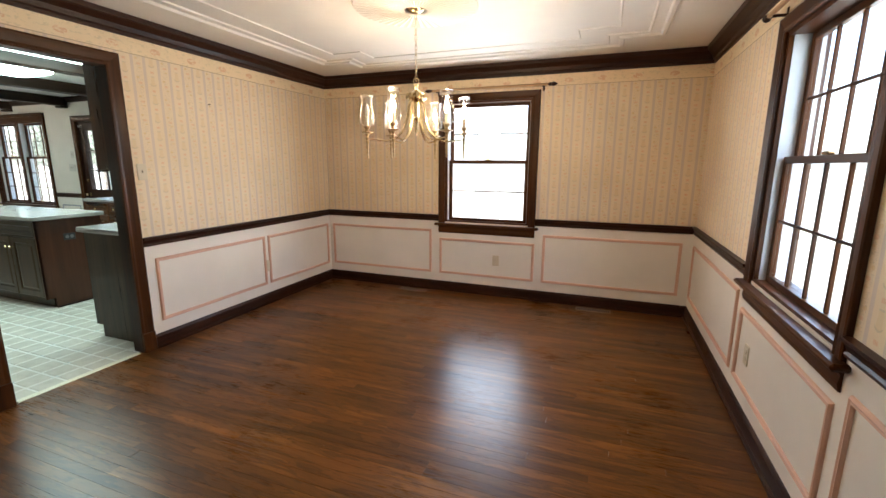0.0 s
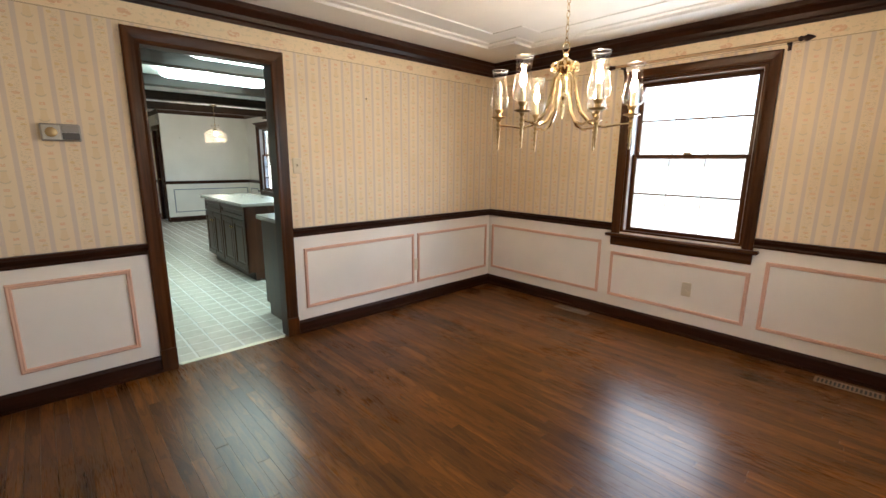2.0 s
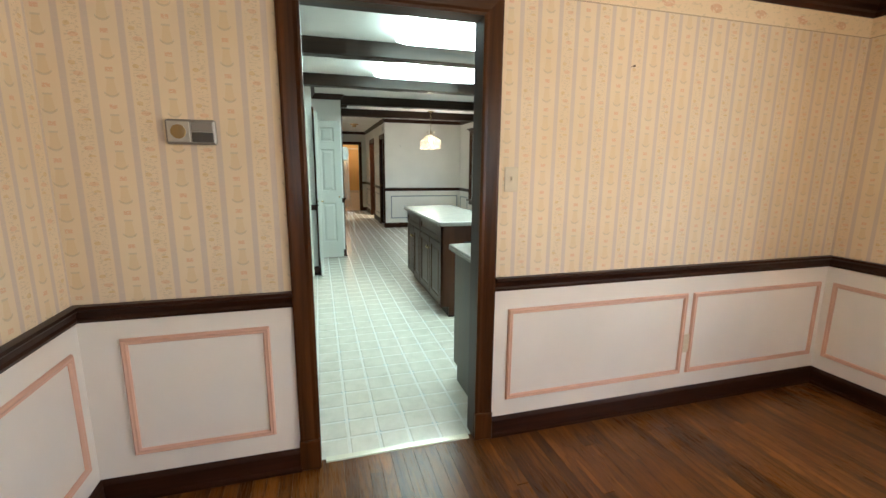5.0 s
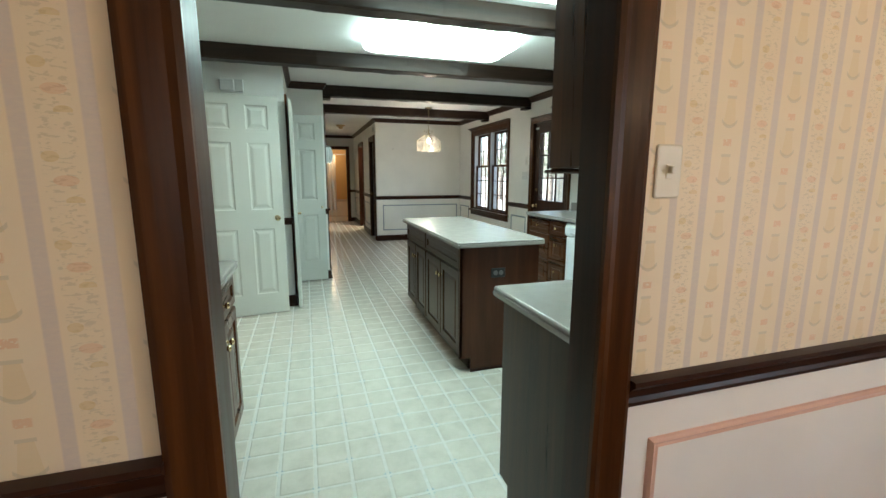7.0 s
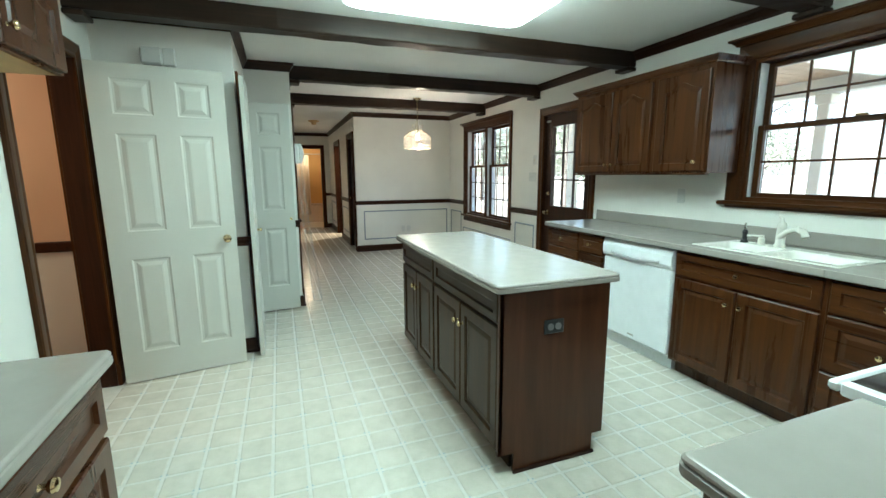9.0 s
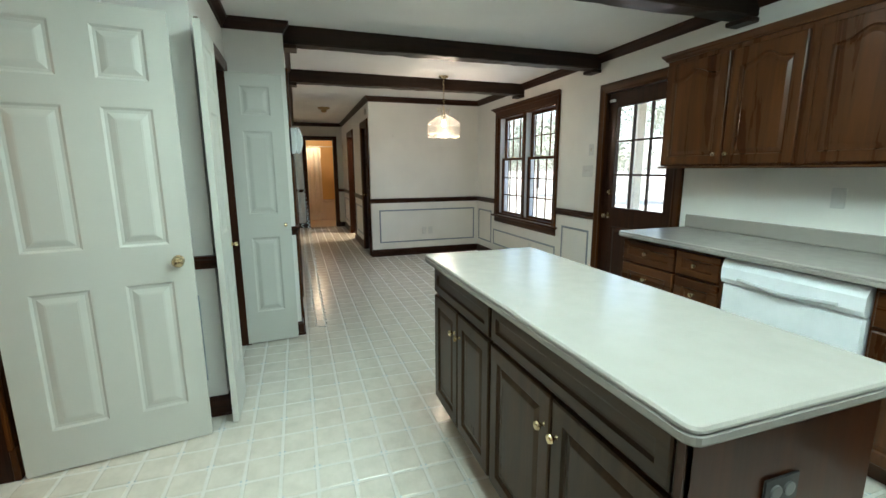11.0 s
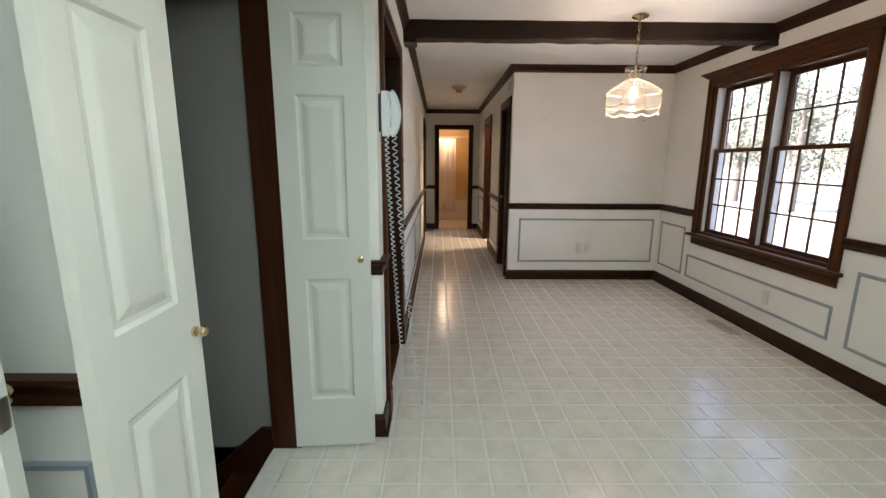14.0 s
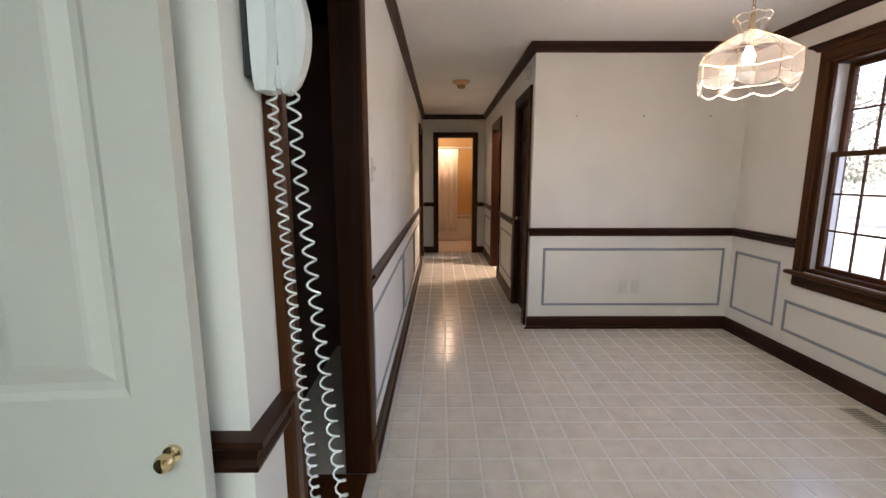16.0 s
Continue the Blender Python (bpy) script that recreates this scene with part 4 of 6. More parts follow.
def back_door():
    t = thing("back_door", "dark-stained back door with nine glass panes, closed", "door", KN @ pose(6.933, -0.03, 0.006))
    w, h, th = 0.854, 2.051, 0.04
    g0, g1, lo, hi = 0.117, 0.737, 0.985, 1.915
    part("door_frame", [box(0, g0, -th, 0, 0, h, 0.002), box(g1, w, -th, 0, 0, h, 0.002), box(g0, g1, -th, 0, hi, h, 0.002), box(g0, g1, -th, 0, 0.80, lo, 0.002), box(g0, g1, -th, 0, 0, 0.20, 0.002), box(0.382, 0.472, -th, 0, 0.20, 0.80, 0.002)], TRIM_V, t)
    for a, b in ((g0, 0.382), (0.472, g1)):
        part("panel", [raised(a, b, 0.20, 0.80, 0, SUNK), raised(a, b, 0.20, 0.80, -th, SUNK, face=-1)], TRIM_V, t)
    for i in (1, 2):
        c = g0 + (g1 - g0) * i / 3
        part("muntin", [box(c - 0.009, c + 0.009, -0.032, -0.006, lo, hi, 0.003)], TRIM_V, t)
        c = lo + (hi - lo) * i / 3
        part("muntin", [box(g0, g1, -0.031, -0.007, c - 0.009, c + 0.009, 0.003)], TRIM_H, t)
    p = part("pane", [box(g0, g1, -0.022, -0.018, lo, hi)], PANE, t, "clear door glass")
    p.visible_shadow = False
    prof = [(0.028, 0), (0.028, 0.006), (0.010, 0.010), (0.010, 0.03), (0.022, 0.04), (0.026, 0.052), (0.02, 0.064), (0.006, 0.067)]
    part("knob", [shifted(lathe(prof, 18), pose(w - 0.072, 0, 0.90, -90))], BRASS, t, "polished brass knob", True)
    part("deadbolt", [shifted(lathe([(0.026, 0), (0.026, 0.008), (0.016, 0.012), (0.012, 0.022)], 18), pose(w - 0.072, 0, 1.13, -90))], BRASS, t, "brass deadbolt", True)


back_door()
al = thing("door_contact", "small white contact sensor above the back door", "sensor", KN @ pose(7.735, -0.028, 1.99))
part("housing", [box(-0.035, 0.035, 0, 0.016, -0.012, 0.012, 0.003)], WHITEPL, al)

# ---------- cabinets ----------
KNOB = [(0.008, 0.0), (0.006, 0.004), (0.006, 0.012), (0.013, 0.017), (0.0155, 0.023), (0.013, 0.029), (0.005, 0.032)]
knob_mesh = build("knob", [shifted(lathe(KNOB, 16), pose(0, 0, 0, -90))], True)
knob_mesh.materials.append(BRASS)


def front(t, name, u0, u1, z0, z1, y, mat, knobs=(), arch=0.0, frame_w=0.055):
    """A door or drawer front with a raised panel, and its knobs."""
    g = 0.0015
    f = min(frame_w, (u1 - u0) * 0.28, (z1 - z0) * 0.28)
    ins = [(0, 0), (0, 0.015), (0.005, 0.019), (f, 0.019), (f + 0.006, 0.009), (f + 0.014, 0.008), (f + 0.034, 0.015), (f + 0.038, 0.0155)]
    ins = [i for i in ins if i[0] < 0.46 * min(u1 - u0, z1 - z0)]
    d = part(name, [raised(u0 + g, u1 - g, z0 + g, z1 - g, y, ins, 0.0)] if not arch else [arched(u0 + g, u1 - g, z0 + g, z1 - g, y, f, arch)], mat, t)
    for ku, kz in knobs:
        part("knob", knob_mesh, None, d, "polished brass knob", m=pose(ku, y + 0.018, kz))
    return d


def arched(u0, u1, z0, z1, y, f, arch):
    n = 13
    loops = []
    for d, o, a in ((0, 0, 0), (0, 0.015, 0), (0.005, 0.019, 0), (f, 0.019, arch), (f + 0.006, 0.009, arch), (f + 0.014, 0.008, arch), (f + 0.034, 0.015, arch), (f + 0.038, 0.0155, arch)):
        top = []
        for k in range(n):
            s = k / (n - 1)
            c = a * (1 - math.exp(-((s - 0.5) / 0.23) ** 2)) if a else 0.0
            top.append((u1 - d + (u0 - u1 + 2 * d) * s, y + o, z1 - d - c))
        loops.append([(u0 + d, y + o, z0 + d), (u1 - d, y + o, z0 + d)] + top)
    return rings(loops, False, True)


def base_cabinet(m, u0, u1, label, layout, depth=0.60, toe=0.075, mat_v=None, mat_h=None, top=0.874):
    """Base unit. layout: rows of (kind, [(u0, u1, z0, z1, knobs)])."""
    mv, mh = mat_v or CAB_V, mat_h or CAB_H
    t = thing("base_cabinet", label, "cabinet", m)
    part("body", [box(u0, u1, 0.002, depth, 0.10, top), box(u0, u1, 0.002, depth - toe, 0.0, 0.10)], mv, t)
    for kind, a, b, lo, hi, knobs in layout:
        front(t, kind, a, b, lo, hi, depth, mh if kind == "drawer_front" else mv, knobs)
    return t


# sink run on the north wall (local x is minus world x)
base_cabinet(KN, 5.963, 6.755, "dark cherry drawer cabinet beside the back door", [
    ("drawer_front", 6.29, 6.74, 0.70, 0.855, [(6.515, 0.78)]), ("drawer_front", 5.975, 6.275, 0.70, 0.855, [(6.125, 0.78)]),
    ("drawer_front", 6.29, 6.74, 0.41, 0.69, [(6.515, 0.60)]), ("drawer_front", 5.975, 6.275, 0.41, 0.69, [(6.125, 0.60)]),
    ("drawer_front", 6.29, 6.74, 0.115, 0.40, [(6.515, 0.31)]), ("drawer_front", 5.975, 6.275, 0.115, 0.40, [(6.125, 0.31)])])
base_cabinet(KN, 4.42, 5.283, "dark cherry sink cabinet with two doors", [
    ("drawer_front", 4.435, 5.27, 0.70, 0.855, [(4.85, 0.78)]), ("door", 4.858, 5.27, 0.115, 0.685, [(4.895, 0.60)]), ("door", 4.435, 4.845, 0.115, 0.685, [(4.81, 0.60)])])
base_cabinet(KN, 3.72, 4.418, "dark cherry drawer cabinet beside the sink", [
    ("drawer_front", 3.99, 4.405, 0.70, 0.855, [(4.18, 0.78)]), ("drawer_front", 3.99, 4.405, 0.41, 0.69, [(4.18, 0.56)]), ("drawer_front", 3.99, 4.405, 0.115, 0.40, [(4.18, 0.27)])])
# counter leg beside the doorway (faces west; local x is world y)
EE = on_east(-3.03, 0)
base_cabinet(EE, 2.29, 2.755, "dark cherry cabinet at the counter's end", [
    ("drawer_front", 2.305, 2.745, 0.70, 0.855, [(2.525, 0.78)]), ("door", 2.305, 2.745, 0.115, 0.685, [(2.70, 0.60)])], mat_v=ISL_V, mat_h=ISL_H)
base_cabinet(EE, 3.525, 4.10, "dark cherry corner base cabinet", [("door", 3.54, 4.07, 0.115, 0.855, [(3.59, 0.70)])])
# left counter
base_cabinet(KS, -4.50, -3.80, "dark cherry base cabinet by the empty refrigerator space", [
    ("drawer_front", -4.485, -3.815, 0.70, 0.855, [(-4.15, 0.78)]), ("door", -4.485, -4.155, 0.115, 0.685, [(-4.19, 0.60)]), ("door", -4.145, -3.815, 0.115, 0.685, [(-4.11, 0.60)])])
base_cabinet(KS, -3.798, -3.10, "dark cherry base cabinet beside the doorway", [
    ("drawer_front", -3.785, -3.115, 0.70, 0.855, [(-3.45, 0.78)]), ("door", -3.785, -3.455, 0.115, 0.685, [(-3.49, 0.60)]), ("door", -3.445, -3.115, 0.115, 0.685, [(-3.41, 0.60)])])


def top_edge(pts, z0, z1, band):
    """A worktop with a stepped, rounded edge from its outline (counter-clockwise)."""
    def inset(d):
        n, out = len(pts), []
        for i in range(n):
            a, b, c = Vector(pts[i - 1]), Vector(pts[i]), Vector(pts[(i + 1) % n])
            d1, d2 = (b - a).normalized(), (c - b).normalized()
            n1, n2 = Vector((-d1.y, d1.x)), Vector((-d2.y, d2.x))
            q = (n1 + n2) / (1 + n1.dot(n2))
            out.append(b + q * d)
        return out
    h = z1 - z0
    if band:
        steps = ((0.010, z0), (0.002, z0 + 0.003), (0.0, z0 + 0.008), (0.0, z0 + h * 0.55), (0.004, z0 + h * 0.60))
    else:
        steps = ((0.005, z0 + h * 0.601), (0.005, z0 + h * 0.68), (0.001, z0 + h * 0.74), (0.002, z1 - 0.006), (0.007, z1 - 0.001), (0.012, z1))
    return rings([[(p.x, p.y, z) for p in inset(d)] for d, z in steps], True, True)


def worktop_slab(t, pts):
    part("edge_band", [top_edge(pts, 0.874, 0.914, True)], COUNTER, t)
    part("top", [top_edge(pts, 0.874, 0.914, False)], COUNTER, t)


def rounded(x0, x1, y0, y1, r=0.03, n=5, corners=(1, 1, 1, 1)):
    pts = []
    for (cx, cy, a0), on in zip(((x0 + r, y0 + r, 180), (x1 - r, y0 + r, 270), (x1 - r, y1 - r, 0), (x0 + r, y1 - r, 90)), corners):
        if on:
            pts += [(cx + r * math.cos(radians(a0 + 90 * k / n)), cy + r * math.sin(radians(a0 + 90 * k / n))) for k in range(n + 1)]
        else:
            pts.append((x0 if a0 in (180, 90) else x1, y0 if a0 in (180, 270) else y1))
    return pts


# worktops
SX0, SX1, SY0, SY1 = -5.19, -4.42, 4.16, 4.56
wt = thing("worktop", "pale laminate worktop round the sink and stove corner", "worktop")
worktop_slab(wt, [(-6.775, 4.08), (-6.745, 4.065), (SX0, 4.065), (SX0, 4.718), (-6.775, 4.718)])
for px in (box(SX0, SX1, 4.065, SY0, 0.874, 0.914, 0.004), box(SX0, SX1, SY1, 4.718, 0.874, 0.914), box(SX1, -3.032, 4.065, 4.718, 0.874, 0.914, 0.003), box(-3.70, -3.032, 3.525, 4.064, 0.874, 0.914, 0.003)):
    part("top", [px], COUNTER, wt)
part("backsplash", [box(-6.775, -3.032, 4.700, 4.719, 0.914, 1.008, 0.004)], COUNTER, wt, "low laminate backsplash")
part("backsplash", [box(-3.082, -3.032, 3.525, 4.70, 0.914, 1.008, 0.004)], COUNTER, wt, "low laminate backsplash")
w2 = thing("worktop", "pale laminate worktop end beside the doorway", "worktop")
worktop_slab(w2, rounded(-3.66, -3.032, 2.25, 2.757, 0.018, 4, (1, 0, 0, 0)))
w3 = thing("worktop", "grey-white laminate worktop along the south wall", "worktop")
worktop_slab(w3, rounded(-4.525, -3.032, 0.582, 1.222, 0.02, 4, (0, 0, 0, 1)))
part("backsplash", [box(-4.52, -3.032, 0.582, 0.60, 0.914, 1.008, 0.004)], COUNTER, w3, "low laminate backsplash")

# sink with two bowls
sk = thing("sink", "white double-bowl sink set in the worktop", "sink")
for a, b in ((SX0 + 0.02, -4.83), (-4.79, SX1 - 0.02)):
    lo = [[(x, y, 0.917) for x, y in rounded(a, b, SY0 + 0.02, SY1 - 0.09, 0.05)], [(x, y, 0.905) for x, y in rounded(a + 0.01, b - 0.01, SY0 + 0.03, SY1 - 0.10, 0.05)],
          [(x, y, 0.77) for x, y in rounded(a + 0.03, b - 0.03, SY0 + 0.05, SY1 - 0.12, 0.05)], [(x, y, 0.755) for x, y in rounded(a + 0.06, b - 0.06, SY0 + 0.08, SY1 - 0.15, 0.05)]]
    part("bowl", rings(lo, False, True), SINKWHITE, sk, smooth=True)
part("rim", [box(SX0 - 0.012, SX1 + 0.012, SY0 - 0.012, SY0 + 0.0205, 0.913, 0.919, 0.002), box(SX0 - 0.012, SX1 + 0.012, SY1 - 0.0905, SY1 + 0.012, 0.913, 0.919, 0.002),
             box(SX0 - 0.012, SX0 + 0.0205, SY0 + 0.02, SY1 - 0.09, 0.913, 0.9185, 0.002), box(SX1 - 0.0205, SX1 + 0.012, SY0 + 0.02, SY1 - 0.09, 0.913, 0.9185, 0.002), box(-4.831, -4.789, SY0 + 0.02, SY1 - 0.09, 0.905, 0.9185, 0.002)], SINKWHITE, sk)
fc = thing("faucet", "white single-lever faucet with a swung spout", "faucet", pose(-4.90, 4.515, 0.919))
part("base", [lathe([(0.032, 0), (0.032, 0.012), (0.026, 0.02), (0.024, 0.11), (0.027, 0.12), (0.022, 0.145), (0.012, 0.155)], 20)], SINKWHITE, fc, smooth=True)
part("spout", [tube([(0, -0.01, 0.06), (0.05, -0.03, 0.105), (0.11, -0.05, 0.125), (0.16, -0.07, 0.115), (0.175, -0.075, 0.085)], [0.017, 0.016, 0.016, 0.019, 0.02], 12)], SINKWHITE, fc, smooth=True)
part("lever", [tube([(0, 0, 0.14), (-0.01, 0.01, 0.175), (-0.03, 0.015, 0.195)], [0.013, 0.011, 0.008], 10)], SINKWHITE, fc, smooth=True)
sp = thing("sprayer", "black and chrome sprayer beside the faucet", "sprayer", pose(-5.11, 4.505, 0.919))
part("holder", [lathe([(0.024, 0), (0.022, 0.012), (0.014, 0.02), (0.014, 0.055), (0.018, 0.07), (0.010, 0.085)], 16)], BLACKPL, sp, smooth=True)
part("nozzle", [lathe([(0.007, 0.08), (0.008, 0.10), (0.005, 0.13)], 12)], CHROME, sp, smooth=True)
sd = thing("soap_dispenser", "short white soap dispenser by the sink", "soap dispenser", pose(-5.01, 4.515, 0.919))
part("pump", [lathe([(0.022, 0), (0.020, 0.02), (0.020, 0.04), (0.014, 0.045), (0.014, 0.06)], 16), tube([(0, 0, 0.052), (-0.03, -0.03, 0.055), (-0.06, -0.05, 0.052)], 0.006, 8)], SINKWHITE, sd, smooth=True)

# dishwasher
dw = thing("dishwasher", "white dishwasher built in under the worktop", "dishwasher", KN @ pose(5.290, 0, 0))
part("tub", [box(0, 0.665, 0.01, 0.57, 0.09, 0.868)], ENAMEL, dw)
part("door", [box(0.004, 0.661, 0.57, 0.615, 0.115, 0.725, 0.010)], ENAMEL, dw)
cp = part("control_panel", rings([[(x, y, z) for y, z in ((0.57, 0.73), (0.622, 0.73), (0.632, 0.755), (0.632, 0.815), (0.612, 0.862), (0.57, 0.865))] for x in (0.004, 0.661)], True, True), ENAMEL, dw)
part("handle_recess", [shifted(tube([(0.10, 0.634, 0.762), (0.33, 0.640, 0.742), (0.56, 0.634, 0.762)], 0.010, 8), pose(0, 0, 0))], plain("grey_recess", (0.45, 0.46, 0.47), 0.4), cp)
part("badge", [box(0.30, 0.36, 0.615, 0.617, 0.15, 0.163, 0.001)], SILVER, dw, "small metal badge")
part("kickplate", [box(0.01, 0.655, 0.50, 0.54, 0.0, 0.105)], ENAMEL, dw)

# range
rg = thing("range", "white range with a black glass cooktop", "range", on_east(-3.03, 2.762))
part("body", [box(0, 0.758, 0.01, 0.64, 0.0, 0.895, 0.004)], ENAMEL, rg)
part("cooktop_rim", [box(-0.001, 0.759, 0.03, 0.055, 0.895, 0.925, 0.004), box(-0.001, 0.759, 0.665, 0.69, 0.900, 0.924, 0.006), box(-0.001, 0.026, 0.055, 0.665, 0.895, 0.925, 0.004), box(0.732, 0.759, 0.055, 0.665, 0.895, 0.925, 0.004)], ENAMEL, rg, "white enamel cooktop rim")
part("cooktop", [box(0.026, 0.732, 0.055, 0.665, 0.896, 0.920)], BLACKGLASS, rg, "glossy black glass cooktop")
for a, b, r in ((0.20, 0.22, 0.09), (0.55, 0.22, 0.075), (0.20, 0.50, 0.075), (0.55, 0.50, 0.10)):
    part("burner_ring", [lathe([(r, 0), (r, 0.0012), (r - 0.004, 0.0012), (r - 0.004, 0)], 32, a, b, 0.920, False)], plain("burner_mark", (0.09, 0.09, 0.095), 0.3), rg)
part("oven_door", [box(0.01, 0.748, 0.64, 0.675, 0.20, 0.80, 0.008)], ENAMEL, rg)
part("oven_window", [box(0.14, 0.62, 0.672, 0.678, 0.36, 0.64, 0.004)], BLACKGLASS, rg)
part("oven_handle", [tube([(0.06, 0.676, 0.745), (0.06, 0.715, 0.745), (0.70, 0.715, 0.745), (0.70, 0.676, 0.745)], 0.011, 10)], ENAMEL, rg, smooth=True)
part("drawer", [box(0.01, 0.748, 0.64, 0.668, 0.03, 0.185, 0.006)], ENAMEL, rg)
part("backguard", [box(0, 0.758, 0.004, 0.045, 0.895, 1.06, 0.01)], ENAMEL, rg)


def wall_cabinet(m, u0, u1, z0, z1, doors, label, depth=0.315, under=CAB_V, crown=True):
    t = thing("wall_cabinet", label, "cabinet", m)
    part("body", [box(u0, u1, 0.002, depth, z0 + 0.004, z1)], CAB_V, t)
    part("underside", [box(u0 + 0.018, u1 - 0.018, 0.004, depth - 0.018, z0 + 0.0015, z0 + 0.0035)], under, t, "pale unfinished underside" if under is MAPLE else "")
    for a, b, k in doors:
        front(t, "door", a, b, z0 + 0.012, z1 - 0.03, depth, CAB_V, [(k, z0 + 0.075)], arch=0.05)
    if crown:
        pr = [(0, 0), (0.012, 0.002), (0.016, 0.014), (0.034, 0.034), (0.038, 0.046), (0, 0.046)]
        part("crown", [strip((u0, depth, z1), (u1, depth, z1), (0, 1, 0), pr, -1, 1), box(u0, u1, 0.002, depth, z1, z1 + 0.046),
                       strip((u1, depth, z1), (u1, 0.002, z1), (1, 0, 0), pr, -1, 0), strip((u0, 0.002, z1), (u0, depth, z1), (-1, 0, 0), pr, 0, 1)], CAB_H, t)
        part("bottom_rail", [box(u0 - 0.004, u1 + 0.004, depth - 0.02, depth + 0.024, z0 - 0.012, z0 + 0.0015, 0.004)], CAB_H, t)
    return t


wall_cabinet(KN, 5.35, 6.765, 1.37, 2.09, [(6.28, 6.755, 6.315), (5.855, 6.27, 6.235), (5.37, 5.80, 5.43)], "dark cherry wall cabinet with three arched doors")
wall_cabinet(EE, 2.293, 2.76, 1.36, 2.30, [(2.305, 2.745, 2.70)], "dark cherry wall cabinet beside the doorway")
wall_cabinet(KS, -4.46, -3.08, 1.365, 2.12, [(-4.45, -4.02, -4.07), (-4.0, -3.56, -3.61), (-3.54, -3.09, -3.14)], "dark cherry wall cabinets above the south worktop", under=MAPLE, crown=False)
wall_cabinet(KS, -5.40, -4.475, 1.755, 2.12, [(-5.39, -4.945, -4.99), (-4.93, -4.485, -4.885)], "short dark cherry cabinet above the empty refrigerator space", under=MAPLE, crown=False)

# island
IS = pose(-4.768, 2.535, 0, 0, 0, 180)   # local x points to world -x, local y to world -y
isl = thing("kitchen_island", "dark wood kitchen island with four doors and two drawers", "island", IS)
part("body", [box(0.0, 1.577, -0.555, 0.0, 0.105, 0.874), box(0.03, 1.55, -0.495, -0.06, 0.0, 0.105)], ISL_V, isl)
part("end_panel", rings([[(x, y, z) for y, z in ((0.024, 0.874), (0.024, 0.100), (-0.060, 0.100), (-0.060, 0.0), (-0.500, 0.0), (-0.500, 0.100), (-0.560, 0.100), (-0.560, 0.874))] for x in (-0.012, 0.004)], True, True), ISL_END, isl, "reddish-brown flat end panel")
part("base_trim", [box(-0.026, -0.012, -0.510, -0.053, 0.0, 0.018, 0.004)], TRIM_H, isl)
part("stile", [box(-0.012, 0.012, 0.0, 0.022, 0.105, 0.874, 0.003)], ISL_V, isl)
for a, b in ((0.02, 0.855), (0.875, 1.567)):
    front(isl, "drawer_front", a, b, 0.72, 0.858, 0.0, ISL_H)
    c = (a + b) / 2
    front(isl, "door", a, c - 0.003, 0.118, 0.705, 0.0, ISL_V, [(c - 0.035, 0.60)])
    front(isl, "door", c + 0.003, b, 0.118, 0.705, 0.0, ISL_V, [(c + 0.035, 0.60)])
tops = thing("island_worktop", "white laminate island worktop with rounded edges", "worktop")
worktop_slab(tops, rounded(-6.385, -4.712, 2.475, 3.125, 0.03, 5))


def outlet(name, m, w, h, mat, label, kind="outlet", rot=False):
    t = thing(name, label, "outlet" if kind == "outlet" else "light switch", m)
    part("plate", [rings([[(x, 0, z) for x, z in rounded(-w / 2, w / 2, -h / 2, h / 2, 0.008)], [(x, 0.004, z) for x, z in rounded(-w / 2, w / 2, -h / 2, h / 2, 0.008)], [(x, 0.006, z) for x, z in rounded(-w / 2 + 0.004, w / 2 - 0.004, -h / 2 + 0.004, h / 2 - 0.004, 0.006)]], False, True)], mat, t)
    if kind == "outlet":
        for s in (-1, 1):
            p = pose(s * 0.02, 0.006, 0) if rot else pose(0, 0.006, s * 0.02)
            part("socket", [shifted(lathe([(0.0165, 0), (0.0165, 0.0025), (0.015, 0.003)], 16), p @ pose(0, 0, 0, -90))], mat, t)
    elif kind == "switch":
        part("toggle", [box(-0.005, 0.005, 0.006, 0.020, -0.004, 0.012, 0.002)], mat, t)
        part("switch_slot", [box(-0.009, 0.009, 0.0055, 0.0075, -0.016, 0.016, 0.001)], IVORY, t)
    else:
        for s in (-1, 1):
            part("toggle", [box(s * 0.025 - 0.005, s * 0.025 + 0.005, 0.006, 0.018, -0.004, 0.012, 0.002)], mat, t)
    return t


o = thing("island_outlet", "black double outlet on the island's end panel", "outlet", pose(-4.754, 2.785, 0.69, 0, 0, -90))
part("plate", [box(-0.052, 0.052, 0, 0.006, -0.033, 0.033, 0.003)], BLACKPL, o)
for s in (-1, 1):
    part("socket", [shifted(lathe([(0.016, 0), (0.016, 0.004), (0.013, 0.0045)], 16), pose(s * 0.020, 0.006, 0, -90))], plain("grey_socket", (0.16, 0.16, 0.16), 0.35), o)
outlet("wall_outlet", N @ pose(0.81, 0.004, 0.395), 0.07, 0.115, IVORY, "ivory wall outlet in the dining wainscot")
outlet("wall_outlet", E @ pose(2.78, 0.004, 0.40), 0.07, 0.115, IVORY, "ivory wall outlet under the east window")
outlet("wall_outlet", W @ pose(-3.505, 0.004, 0.39), 0.05, 0.115, IVORY, "ivory wall outlet between two wall panels")
outlet("wall_outlet", S @ pose(-1.87, 0.004, 0.385), 0.07, 0.115, WHITEPL, "white wall outlet in the south wainscot")
outlet("light_switch", W @ pose(-2.34, 0, 1.35), 0.07, 0.118, IVORY, "ivory light switch beside the doorway", "switch")
outlet("wall_outlet", BW @ pose(-3.78, 0, 0.385), 0.07, 0.115, WHITEPL, "white wall outlet inside a slate-framed panel")
